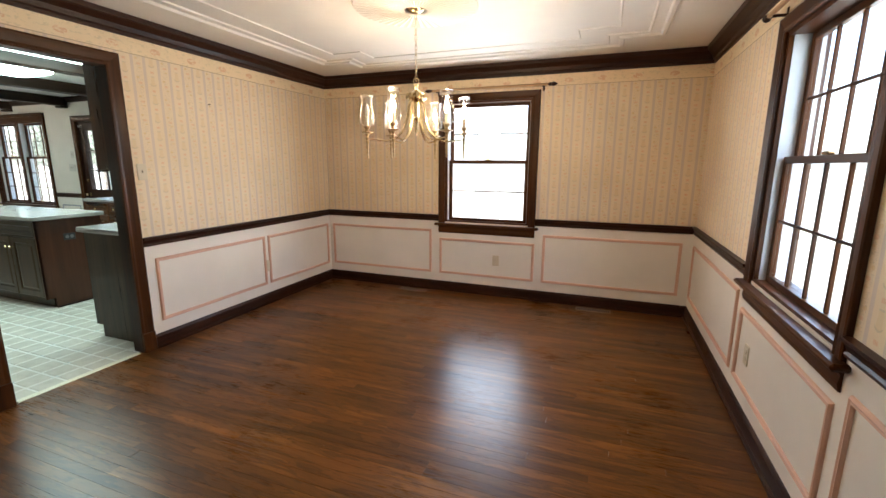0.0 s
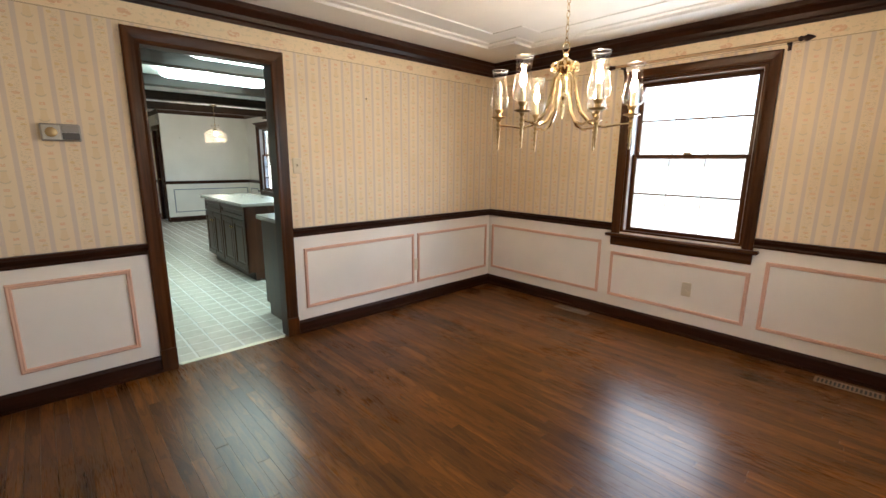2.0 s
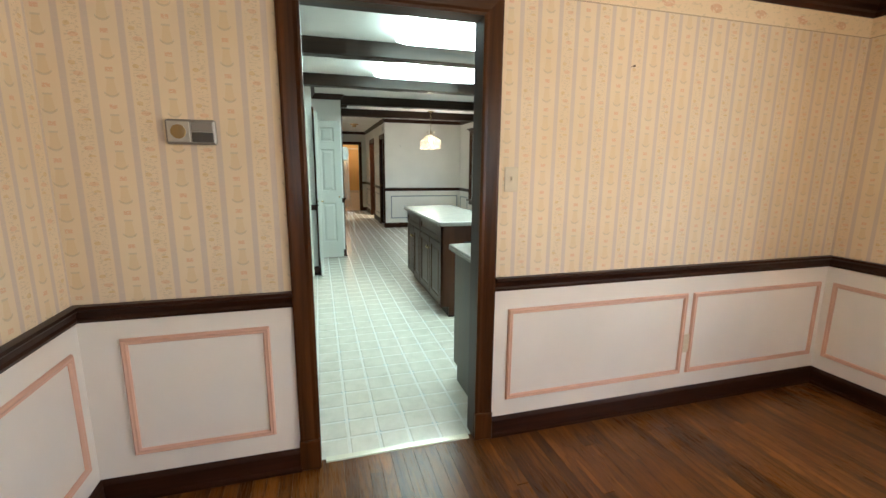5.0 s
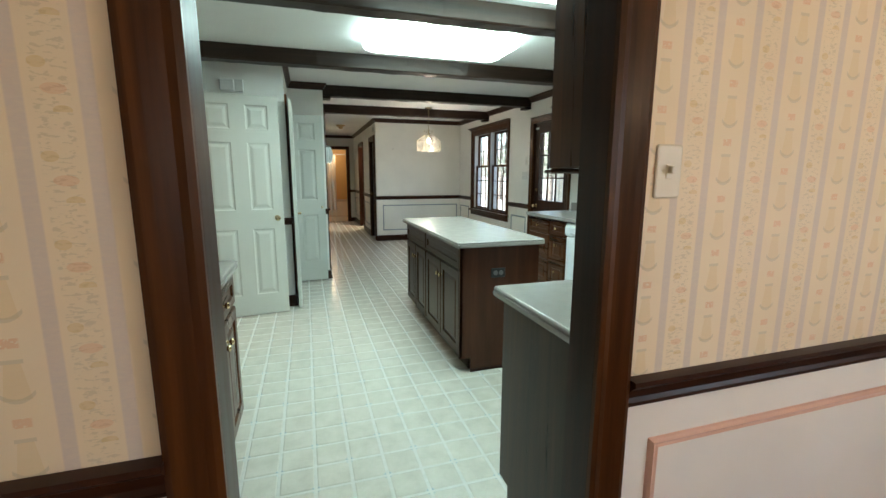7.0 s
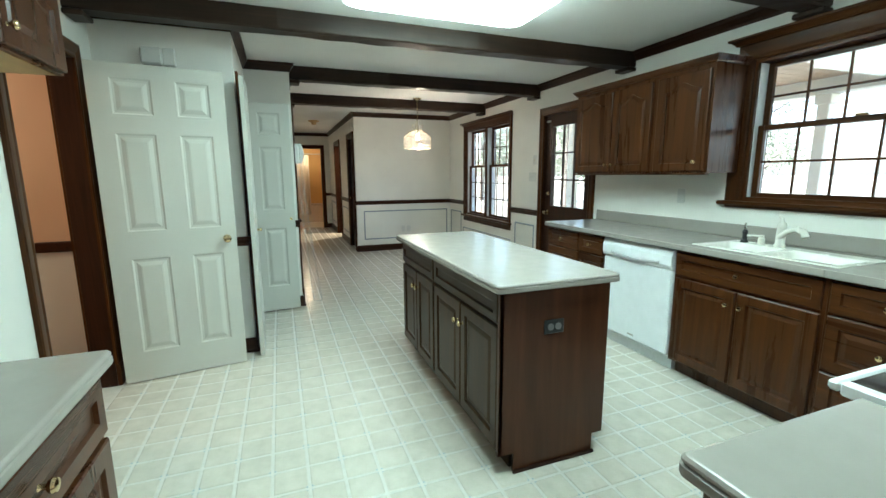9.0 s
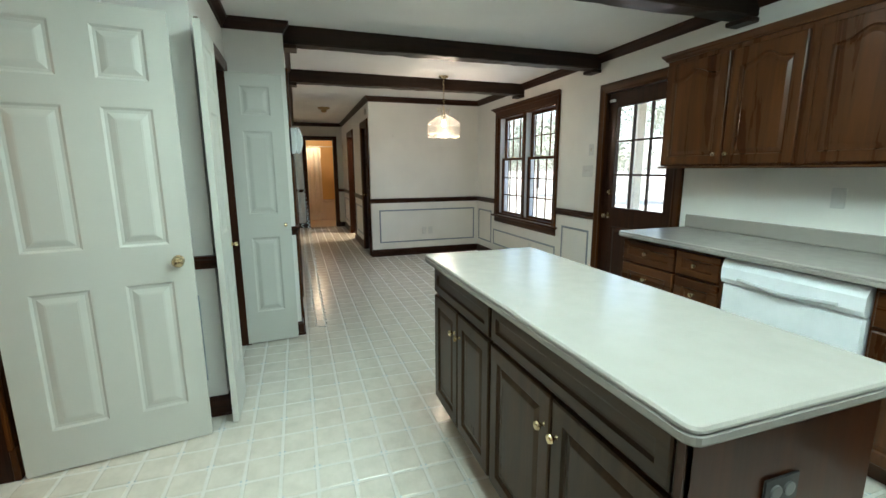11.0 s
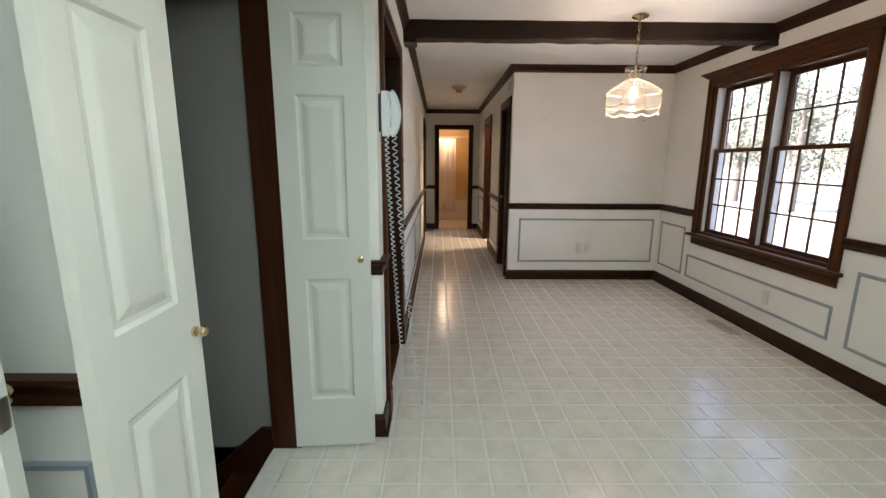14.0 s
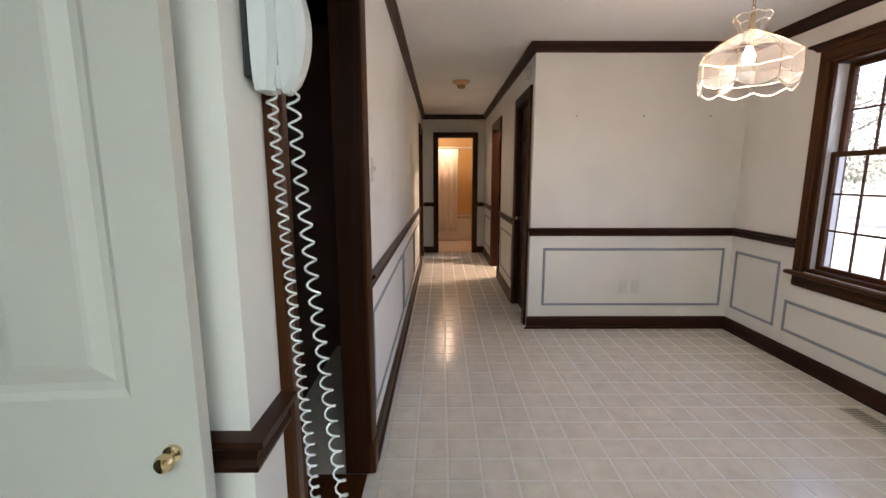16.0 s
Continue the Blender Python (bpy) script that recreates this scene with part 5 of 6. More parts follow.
outlet("phone_jack", BW @ pose(-3.885, 0, 0.385), 0.07, 0.115, WHITEPL, "white wall jack beside the outlet", "plate")
outlet("wall_outlet", KN @ pose(9.15, 0, 0.335), 0.07, 0.115, WHITEPL, "white wall outlet under the window")
outlet("light_switch", KN @ pose(7.985, 0, 1.55), 0.075, 0.115, WHITEPL, "white light switch beside the back door", "switch")
outlet("light_switch", KN @ pose(8.03, 0, 1.335), 0.165, 0.115, WHITEPL, "white triple light switch beside the back door", "multi")
outlet("wall_outlet", KN @ pose(5.80, 0, 1.19), 0.07, 0.115, WHITEPL, "white wall outlet above the worktop")
outlet("light_switch", KS @ pose(-5.49, 0, 1.36), 0.07, 0.115, WHITEPL, "white light switch by the side doorway", "switch")
outlet("light_switch", HLF @ pose(-9.25, 0, 1.385), 0.07, 0.115, WHITEPL, "white light switch on the hall wall", "switch")

# thermostat
th = thing("thermostat", "old wall thermostat with a round dial", "thermostat", W @ pose(-0.995, 0, 1.528))
part("housing", [box(-0.085, 0.085, 0, 0.030, -0.046, 0.046, 0.006)], SILVER, th)
part("face_plate", [box(0.002, 0.078, 0.030, 0.034, -0.038, 0.038, 0.002)], plain("pale_metal", (0.55, 0.52, 0.46), 0.35, 0.6), th)
part("dial", [shifted(lathe([(0.026, 0), (0.026, 0.006), (0.018, 0.008), (0.008, 0.009)], 24), pose(0.040, 0.034, 0, -90))], AGED, th, "round brass dial", True)
part("scale_window", [box(-0.078, -0.004, 0.030, 0.035, 0.003, 0.036, 0.002)], plain("scale_grey", (0.30, 0.27, 0.24), 0.4, 0.3), th)
part("cover", [box(-0.078, -0.004, 0.030, 0.035, -0.037, -0.001, 0.002)], plain("smoked_cover", (0.08, 0.07, 0.06), 0.3), th)

# curtain rods
def rod(m, u0, u1, z, label):
    t = thing("curtain_rod", label, "curtain rod", m)
    part("pole", [tube([(u0, 0.065, z), (u1, 0.065, z)], 0.012, 12)], wood("rod_wood", (0.35, 0.20, 0.09), (0.60, 0.38, 0.18), "x", 0.4), t, smooth=True)
    for u, s in ((u0, -1), (u1, 1)):
        part("finial", [shifted(lathe([(0.010, 0), (0.017, 0.012), (0.012, 0.025), (0.021, 0.045), (0.015, 0.062), (0.004, 0.085)], 14), pose(u, 0.065, z, 0, s * 90))], TRIM_H, t, "dark turned finial", True)
        part("bracket", [box(u - s * 0.05 - 0.008, u - s * 0.05 + 0.008, 0, 0.065, z - 0.022, z - 0.010, 0.002), box(u - s * 0.05 - 0.010, u - s * 0.05 + 0.010, 0, 0.006, z - 0.05, z + 0.02, 0.002)], TRIM_H, t)


rod(N, 0.33, 1.53, 2.175, "light wooden curtain rod with dark finials")
rod(E, 1.72, 2.98, 2.175, "light wooden curtain rod with dark finials")

# floor vents
VENT = plain("brown_vent_metal", (0.34, 0.25, 0.18), 0.4, 0.2)


def floor_vent(x, y, lx, ly, mat, label):
    t = thing("floor_vent", label, "floor vent", pose(x, y, 0.0015))
    part("frame", [box(-lx / 2, lx / 2, -ly / 2, -ly / 2 + 0.012, 0, 0.005, 0.001), box(-lx / 2, lx / 2, ly / 2 - 0.012, ly / 2, 0, 0.005, 0.001), box(-lx / 2, -lx / 2 + 0.014, -ly / 2 + 0.012, ly / 2 - 0.012, 0, 0.005), box(lx / 2 - 0.014, lx / 2, -ly / 2 + 0.012, ly / 2 - 0.012, 0, 0.005)], mat, t)
    part("backing", [box(-lx / 2 + 0.014, lx / 2 - 0.014, -ly / 2 + 0.012, ly / 2 - 0.012, 0, 0.0012)], BLACKPL, t)
    for i in range(14):
        u = -lx / 2 + 0.02 + (lx - 0.04) * (i + 0.5) / 14
        part("slat", [box(u - 0.005, u + 0.005, -ly / 2 + 0.012, ly / 2 - 0.012, 0.0012, 0.0042)], mat, t)


floor_vent(-1.74, 4.47, 0.33, 0.10, VENT, "brown metal floor vent in the wood floor")
floor_vent(0.22, 4.47, 0.33, 0.10, VENT, "brown metal floor vent in the wood floor")
floor_vent(-9.35, 4.55, 0.34, 0.11, plain("tan_metal", (0.45, 0.42, 0.34), 0.4, 0.3), "tan metal floor vent in the vinyl floor")

# ---------- lamps ----------
def chandelier(x, y):
    t = thing("chandelier", "brass six-arm chandelier with clear glass chimneys, lit", "chandelier", pose(x, y, 0))
    part("canopy", [lathe([(0.065, CD), (0.062, CD - 0.012), (0.04, CD - 0.03), (0.012, CD - 0.04)], 24)], BRASS, t, smooth=True)
    z, i = CD - 0.04, 0
    links = []
    while z > 1.965:
        m = pose(0, 0, z - 0.016, 0, 0, 90 * (i % 2))
        links.append(shifted(tube([(0.008 * math.cos(a), 0, 0.019 * math.sin(a)) for a in [2 * math.pi * k / 10 for k in range(10)]], 0.0022, 5, True), m))
        z -= 0.031
        i += 1
    part("chain", links, BRASS, t, smooth=True)
    part("loop", [tube([(0.02 * math.cos(a), 0, 1.945 + 0.026 * math.sin(a)) for a in [2 * math.pi * k / 16 for k in range(16)]], 0.0035, 6, True)], BRASS, t, smooth=True)
    part("hub", [lathe([(0.006, 1.925), (0.014, 1.915), (0.010, 1.90), (0.030, 1.885), (0.052, 1.875), (0.034, 1.864), (0.066, 1.852), (0.072, 1.846), (0.030, 1.832), (0.018, 1.82), (0.020, 1.79), (0.012, 1.77), (0.016, 1.75), (0.012, 1.72)], 20)], BRASS, t, smooth=True)
    for k in range(12):
        a = 2 * math.pi * k / 12
        part("crown_drop", [lathe([(0.004, 1.835), (0.008, 1.845), (0.008, 1.862), (0.004, 1.873)], 8, 0.062 * math.cos(a), 0.062 * math.sin(a))], BRASS, t, smooth=True)
    part("finial", [lathe([(0.010, 1.735), (0.017, 1.715), (0.008, 1.695), (0.014, 1.675), (0.009, 1.655), (0.012, 1.64), (0.003, 1.605)], 16)], BRASS, t, smooth=True)
    R = 0.325
    for k in range(6):
        a = radians(60 * k + 29)
        ca, sa = math.cos(a), math.sin(a)
        prof = [(0.014, 1.835), (0.030, 1.84), (0.050, 1.80), (0.062, 1.72), (0.085, 1.64), (0.135, 1.585), (0.20, 1.565), (0.265, 1.575), (R, 1.58)]
        arm = part("arm", [tube([(r * ca, r * sa, z) for r, z in prof], [0.006, 0.007, 0.008, 0.009, 0.009, 0.0075, 0.006, 0.0055, 0.0055], 8)], BRASS, t, smooth=True)
        ox, oy = R * ca, R * sa
        part("drop", [lathe([(0.003, 1.455), (0.006, 1.465), (0.003, 1.478), (0.008, 1.492), (0.0045, 1.503), (0.009, 1.520), (0.0065, 1.548), (0.013, 1.562), (0.007, 1.572), (0.012, 1.585), (0.007, 1.597), (0.014, 1.608), (0.012, 1.615)], 10, ox, oy)], AGED, arm, smooth=True)
        part("drip_pan", [lathe([(0.012, 1.612), (0.036, 1.618), (0.040, 1.623), (0.014, 1.626), (0.012, 1.64), (0.020, 1.652), (0.022, 1.66), (0.010, 1.662)], 16, ox, oy)], AGED, arm, smooth=True)
        part("candle", [lathe([(0.0125, 1.655), (0.0125, 1.725)], 14, ox, oy)], CANDLE, arm, "cream candle sleeve", True)
        part("bulb", [lathe([(0.006, 1.725), (0.012, 1.738), (0.0155, 1.755), (0.011, 1.778), (0.004, 1.80), (0.001, 1.806)], 12, ox, oy)], BULB_OFF if k == 3 else BULB, arm, "unlit flame bulb" if k == 3 else "lit flame bulb", True)
        gl = [(0.020, 1.662), (0.044, 1.672), (0.050, 1.70), (0.042, 1.745), (0.034, 1.79), (0.035, 1.825), (0.041, 1.853)]
        g = part("glass_chimney", [lathe(gl, 20, ox, oy, 0, False), lathe([(r - 0.0015, z) for r, z in gl], 20, ox, oy, 0, False)], PANE, arm, "clear hurricane glass chimney", True)
        g.visible_shadow = False
        part("chimney_rim", [tube([(ox + 0.041 * math.cos(b), oy + 0.041 * math.sin(b), 1.853) for b in [2 * math.pi * q / 20 for q in range(20)]], 0.0014, 5, True)], GLASS, arm, smooth=True)
    return t


chandelier(-0.96, 2.86)
md = thing("ceiling_medallion", "round pleated ceiling medallion above the chandelier", "ceiling medallion", pose(-0.96, 2.86, CD))
n = 96
loops = []
for r, h in ((0.40, 0.0), (0.395, -0.006), (0.33, -0.010), (0.10, -0.022), (0.07, -0.022)):
    loops.append([(r * math.cos(2 * math.pi * k / n), r * math.sin(2 * math.pi * k / n), h - (0.006 if k % 2 and 0.08 < r < 0.399 else 0)) for k in range(n)])
part("rosette", rings(loops, False, False), CEILING, md)


def pendant(x, y):
    t = thing("pendant_lamp", "brass pendant lamp with a faceted clear glass shade, lit", "pendant lamp", pose(x, y, 0))
    part("canopy", [lathe([(0.06, CK), (0.058, CK - 0.012), (0.03, CK - 0.026), (0.010, CK - 0.034)], 20)], BRASS, t, smooth=True)
    z, i, links = CK - 0.034, 0, []
    while z > 2.09:
        links.append(shifted(tube([(0.008 * math.cos(a), 0, 0.02 * math.sin(a)) for a in [2 * math.pi * k / 10 for k in range(10)]], 0.0022, 5, True), pose(0, 0, z - 0.016, 0, 0, 90 * (i % 2))))
        z -= 0.032
        i += 1
    part("chain", links, BRASS, t, smooth=True)
    part("stem", [lathe([(0.006, 2.10), (0.010, 2.08), (0.008, 2.03), (0.022, 2.005), (0.024, 1.99), (0.012, 1.975), (0.012, 1.93)], 14)], BRASS, t, smooth=True)
    n = 8
    def poly(r, z, scal=0.0, per=6):
        pts = []
        for k in range(n):
            for q in range(per):
                a0, a1 = 2 * math.pi * k / n, 2 * math.pi * (k + 1) / n
                s = q / per
                p = (r * ((1 - s) * math.cos(a0) + s * math.cos(a1)), r * ((1 - s) * math.sin(a0) + s * math.sin(a1)))
                pts.append((p[0], p[1], z - scal * math.sin(math.pi * s)))
        return pts
    shade = part("shade", [rings([poly(0.203, 1.900), poly(0.206, 1.80, 0.006), poly(0.198, 1.765, 0.028)], False, False)], GLASSY, t, "clear bevelled glass panels with cut flowers")
    dome = part("dome", [rings([poly(0.045, 2.0), poly(0.060, 1.988), poly(0.122, 1.957), poly(0.203, 1.900)], False, False)], FROSTED, t, "warm frosted glass dome")
    dome.visible_shadow = False
    shade.visible_shadow = False
    cr = part("crown", [rings([poly(0.046, 2.0), poly(0.06, 2.035), poly(0.078, 2.065, -0.012)], False, False)], GLASSY, t, "fluted clear glass crown")
    cr.visible_shadow = False
    lead = [tube(poly(0.198, 1.765, 0.028), 0.0038, 6, True), tube(poly(0.2055, 1.80, 0.006), 0.002, 5, True), tube(poly(0.2035, 1.900), 0.002, 5, True), tube(poly(0.046, 2.0), 0.003, 5, True), tube(poly(0.078, 2.065, -0.012), 0.002, 5, True)]
    for k in range(n):
        a = 2 * math.pi * k / n
        lead.append(tube([(r * math.cos(a), r * math.sin(a), z) for r, z in ((0.078, 2.065), (0.046, 2.0), (0.122, 1.957), (0.203, 1.900), (0.206, 1.80), (0.198, 1.765))], 0.0018, 5))
    for k, strip in enumerate(lead):
        part("edging" if k < 5 else "lead_strip", [strip], PEARL if k < 5 else AGED, shade, "pale glass edging" if k < 5 else "thin brass leading", True)
    part("bulb", [lathe([(0.012, 1.94), (0.014, 1.93), (0.025, 1.905), (0.026, 1.89), (0.018, 1.872), (0.005, 1.866)], 16)], PENDANT_BULB, t, "lit round bulb", True)


pendant(-9.28, 3.57)


def ceiling_fluorescent(cx, cy, w, l, label):
    t = thing("fluorescent_light", label, "ceiling light", pose(cx, cy, CK), "kitchen fluorescent lights")
    part("housing", [box(-w / 2 + 0.03, w / 2 - 0.03, -l / 2 + 0.03, l / 2 - 0.03, -0.03, 0)], ENAMEL, t)
    loops = []
    for d, z in ((0.0, -0.012), (0.0, -0.045), (0.012, -0.072), (0.05, -0.09)):
        loops.append([(x, y, z) for x, y in rounded(-w / 2 + d, w / 2 - d, -l / 2 + d, l / 2 - d, 0.10 - d * 0.5, 6)])
    part("diffuser", rings(loops, False, True), DIFFUSER, t, "glowing white acrylic diffuser", True)


ceiling_fluorescent(-5.72, 2.68, 0.60, 1.22, "wide glowing fluorescent ceiling light between dark beams")
ceiling_fluorescent(-4.35, 2.68, 0.60, 1.22, "wide glowing fluorescent ceiling light nearer the doorway")
sm = thing("hall_ceiling_light", "small brass ceiling light in the hall", "ceiling light", pose(-12.35, 2.38, CK))
part("base", [lathe([(0.105, 0), (0.10, -0.018), (0.07, -0.034), (0.03, -0.05), (0.045, -0.040)], 24)], AGED, sm, smooth=True)
part("cup", [lathe([(0.044, -0.038), (0.048, -0.052), (0.046, -0.074), (0.030, -0.080), (0.004, -0.081)], 20)], AGED, sm, "small dark glass cup", True)
dt = thing("smoke_detector", "small white wall detector above the hall door", "detector", HRF @ pose(11.15, 0, 2.24))
part("housing", [box(-0.03, 0.03, 0, 0.03, -0.045, 0.045, 0.006)], WHITEPL, dt)
ch = thing("door_chime", "white door chime box above the open door", "door chime", PE @ pose(-0.96, 0, 2.155))
part("cover", [box(-0.10, -0.03, 0, 0.045, -0.055, 0.055, 0.004), box(-0.03, 0.10, 0, 0.055, -0.055, 0.055, 0.012)], WHITEPL, ch)

# wall phone with two hanging coiled cords
ph = thing("wall_phone", "white wall telephone beside a dark doorway", "telephone", HLF @ pose(-7.965, 0, 1.592))
part("wall_plate", [box(-0.034, 0.034, 0, 0.014, -0.085, 0.085, 0.004)], BLACKPL, ph)
def arcslab(y0, y1, bulge, w, z0, z1, n=12):
    loops = []
    for k in range(n + 1):
        s = k / n
        z = z0 + (z1 - z0) * s
        b = bulge * math.sin(math.pi * s) ** 0.7
        e = 0.012 * (1 - math.sin(math.pi * min(1, max(0, s))) ** 0.4)
        loops.append([(-w / 2 + e, y0, z), (w / 2 - e, y0, z), (w / 2 - e, y1 + b - 0.012, z), (w / 2 - 0.012 - e, y1 + b, z), (-w / 2 + 0.012 + e, y1 + b, z), (-w / 2 + e, y1 + b - 0.012, z)])
    return rings(loops, True, True)
part("phone_base", [arcslab(0.014, 0.044, 0.012, 0.074, -0.103, 0.098)], PHONEW, ph, smooth=True)
part("handset", [arcslab(0.058, 0.068, 0.034, 0.062, -0.106, 0.103), box(-0.027, 0.027, 0.045, 0.060, -0.100, -0.062, 0.006), box(-0.027, 0.027, 0.045, 0.060, 0.055, 0.096, 0.006)], PHONEW, ph, "white curved handset", True)
def coil(y0, y1, x1, zb, turns, r=0.009):
    pts = []
    n = turns * 8
    for k in range(n + 1):
        s = k / n
        a = 2 * math.pi * turns * s
        zz = -0.10 + (zb + 0.10) * s
        pts.append((x1 * s + r * math.cos(a), y0 + (y1 - y0) * s ** 1.3 + r * math.sin(a), zz))
    return pts
a = coil(0.032, 0.12, 0.0, -1.575, 62)
b = coil(0.068, 0.205, 0.02, -1.575, 46, 0.011)
part("cord", [tube(a, 0.0022, 5), tube([(0.009, 0.12, -1.575), (0.0, 0.15, -1.584), (0.02, 0.19, -1.584), (0.031, 0.205, -1.575)], 0.0022, 5)], PHONEW, ph, "coiled white cord hanging to the floor", True)
part("cord", [tube(b, 0.0024, 5)], PHONEW, ph, "coiled white cord hanging to the floor", True)

# threshold strip and nail
tsx = structure("threshold", [strip((-2.935, 2.16, 0.0), (-2.935, 1.43, 0.0), (-1, 0, 0), [(0, 0.0), (0.004, 0.006), (0.035, 0.007), (0.04, 0.0)])], plain("brass_strip", (0.66, 0.63, 0.50), 0.32, 0.3), "narrow brass threshold strip")
nl = thing("picture_nail", "small dark nail in the wallpaper", "nail", W @ pose(-2.967, 0, 1.90))
part("shank", [shifted(lathe([(0.002, 0), (0.002, 0.02), (0.006, 0.02), (0.005, 0.024)], 8), pose(0, 0, 0, -90))], TRIM_H, nl)

for u in (-3.285, -3.85, -4.41):
    nl = thing("picture_nail", "small dark nail in the white breakfast wall", "nail", BW @ pose(u, 0, 1.86), "breakfast wall nails")
    part("shank", [shifted(lathe([(0.002, 0), (0.002, 0.016), (0.005, 0.016), (0.004, 0.020)], 8), pose(0, 0, 0, -90))], TRIM_H, nl)

# bathroom
tb = thing("bathtub", "white bathtub along the bathroom's far wall", "bathtub", pose(-17.19, 2.25, 0))
part("apron", [box(0.62, 0.70, -1.13, 1.13, 0, 0.50, 0.02)], TUBWHITE, tb)
lo = [[(x, y, 0.52) for x, y in rounded(0, 0.70, -1.13, 1.13, 0.02)], [(x, y, 0.52) for x, y in rounded(0.08, 0.62, -1.04, 1.04, 0.15)], [(x, y, 0.12) for x, y in rounded(0.14, 0.56, -0.9, 0.9, 0.15)]]
part("basin", rings(lo, False, True), TUBWHITE, tb)
part("outer_shell", [box(0.002, 0.62, -1.128, 1.128, 0, 0.10)], TUBWHITE, tb)
cr = thing("shower_rod", "white shower curtain rod", "shower rod", pose(-16.47, 0, 0))
part("pole", [tube([(0, 1.10, 1.98), (0, 3.40, 1.98)], 0.013, 10)], WHITEPL, cr, smooth=True)
def curtain(y0, y1, mat, label, x):
    t = thing("shower_curtain", label, "shower curtain", pose(x, 0, 0), "shower curtains")
    nn, loops = 60, []
    for zz in (1.95, 1.2, 0.5, 0.22):
        loops.append([(0.030 * math.sin(14 * math.pi * k / nn) * (1.0 if zz < 1.9 else 0.6), y0 + (y1 - y0) * k / nn, zz) for k in range(nn + 1)])
    v = [p for l in loops for p in l]
    f = [(i * (nn + 1) + k, i * (nn + 1) + k + 1, (i + 1) * (nn + 1) + k + 1, (i + 1) * (nn + 1) + k) for i in range(3) for k in range(nn)]
    o = part("cloth", (v, f), mat, t, smooth=True)
    sol = o.modifiers.new("thickness", "SOLIDIFY")
    sol.thickness = 0.003
    for k in range(7):
        yy = y0 + (y1 - y0) * (k + 0.5) / 7
        part("ring", [tube([(0.022 * math.cos(q), yy, 1.968 + 0.022 * math.sin(q)) for q in [2 * math.pi * j / 12 for j in range(12)]], 0.003, 5, True)], CHROME, t)
curtain(1.6, 2.50, FABRIC, "cream shower curtain hanging in folds", -16.46)

# ---------- outdoors ----------
grass = paint("lawn", (0.24, 0.24, 0.19), 0.9, 0.2, 0.6)
structure("ground", [([(-400, -400, -0.55), (400, -400, -0.55), (400, 400, -0.55), (-400, 400, -0.55)], [(0, 1, 2, 3)])], grass, "mown lawn round the house")
patio_m = paint("patio_concrete", (0.55, 0.53, 0.50), 0.8, 0.1, 0.4)
structure("patio", [box(-11.5, -2.8, 4.93, 8.6, -0.6, -0.16, 0.02)], patio_m, "pale concrete patio behind the house")
POST = paint("porch_paint", (0.80, 0.74, 0.60), 0.5)
PORCHC = wood("porch_ceiling_boards", (0.42, 0.27, 0.15), (0.62, 0.44, 0.28), "y", 0.5, 0.6)
pc = thing("porch_roof", "porch roof with a pale boarded ceiling", "porch roof", kind="structure")
for i in range(36):
    x0 = -8.05 + i * 0.145
    part("board", [box(x0, x0 + 0.137, 4.93, 7.6, 2.42, 2.44)], PORCHC, pc)
part("roof", [box(-8.15, -2.7, 4.90, 7.9, 2.60, 2.72)], POST, pc)
part("fascia", [box(-8.1, -2.75, 7.5, 7.72, 2.25, 2.60, 0.01)], POST, pc)
for x in (-7.75, -6.45, -5.15, -3.85):
    p = thing("porch_post", "square cream porch post", "post", pose(x, 7.6, -0.16), "porch posts")
    part("shaft", [box(-0.06, 0.06, -0.06, 0.06, 0, 2.41, 0.008)], POST, p)
    part("foot", [box(-0.09, 0.09, -0.09, 0.09, 0, 0.14, 0.01)], POST, p)
    part("capital", [box(-0.085, 0.085, -0.085, 0.085, 2.30, 2.41, 0.01)], POST, p)

pf = thing("porch_end_frame", "cream framed screen at the porch's end", "porch screen", pose(-8.05, 0, -0.16))
for y in (5.35, 6.05, 6.80):
    part("stud", [box(-0.05, 0.05, y - 0.05, y + 0.05, 0, 2.41, 0.006)], POST, pf)
for z in (0.0, 0.78, 2.27):
    part("rail", [box(-0.04, 0.04, 4.935, 7.53, z, z + 0.10, 0.005)], POST, pf)
part("kick_panel", [box(-0.012, 0.012, 4.935, 7.53, 0.10, 0.78)], POST, pf, "cream panel below the rail")

BARK = wood("bark", (0.10, 0.085, 0.07), (0.22, 0.19, 0.16), "z", 0.9, 0.5, 0.0)
lm, lnt, lb = material("foliage")
rnd_i = lnt.nodes.new("ShaderNodeNewGeometry")
lnt.links.new(ramp(lnt, rnd_i.outputs["Random Per Island"], [(0.0, (0.09, 0.11, 0.07)), (0.6, (0.15, 0.17, 0.12)), (1.0, (0.24, 0.25, 0.20))]), lb.inputs["Base Color"])
lb.inputs["Roughness"].default_value = 0.6


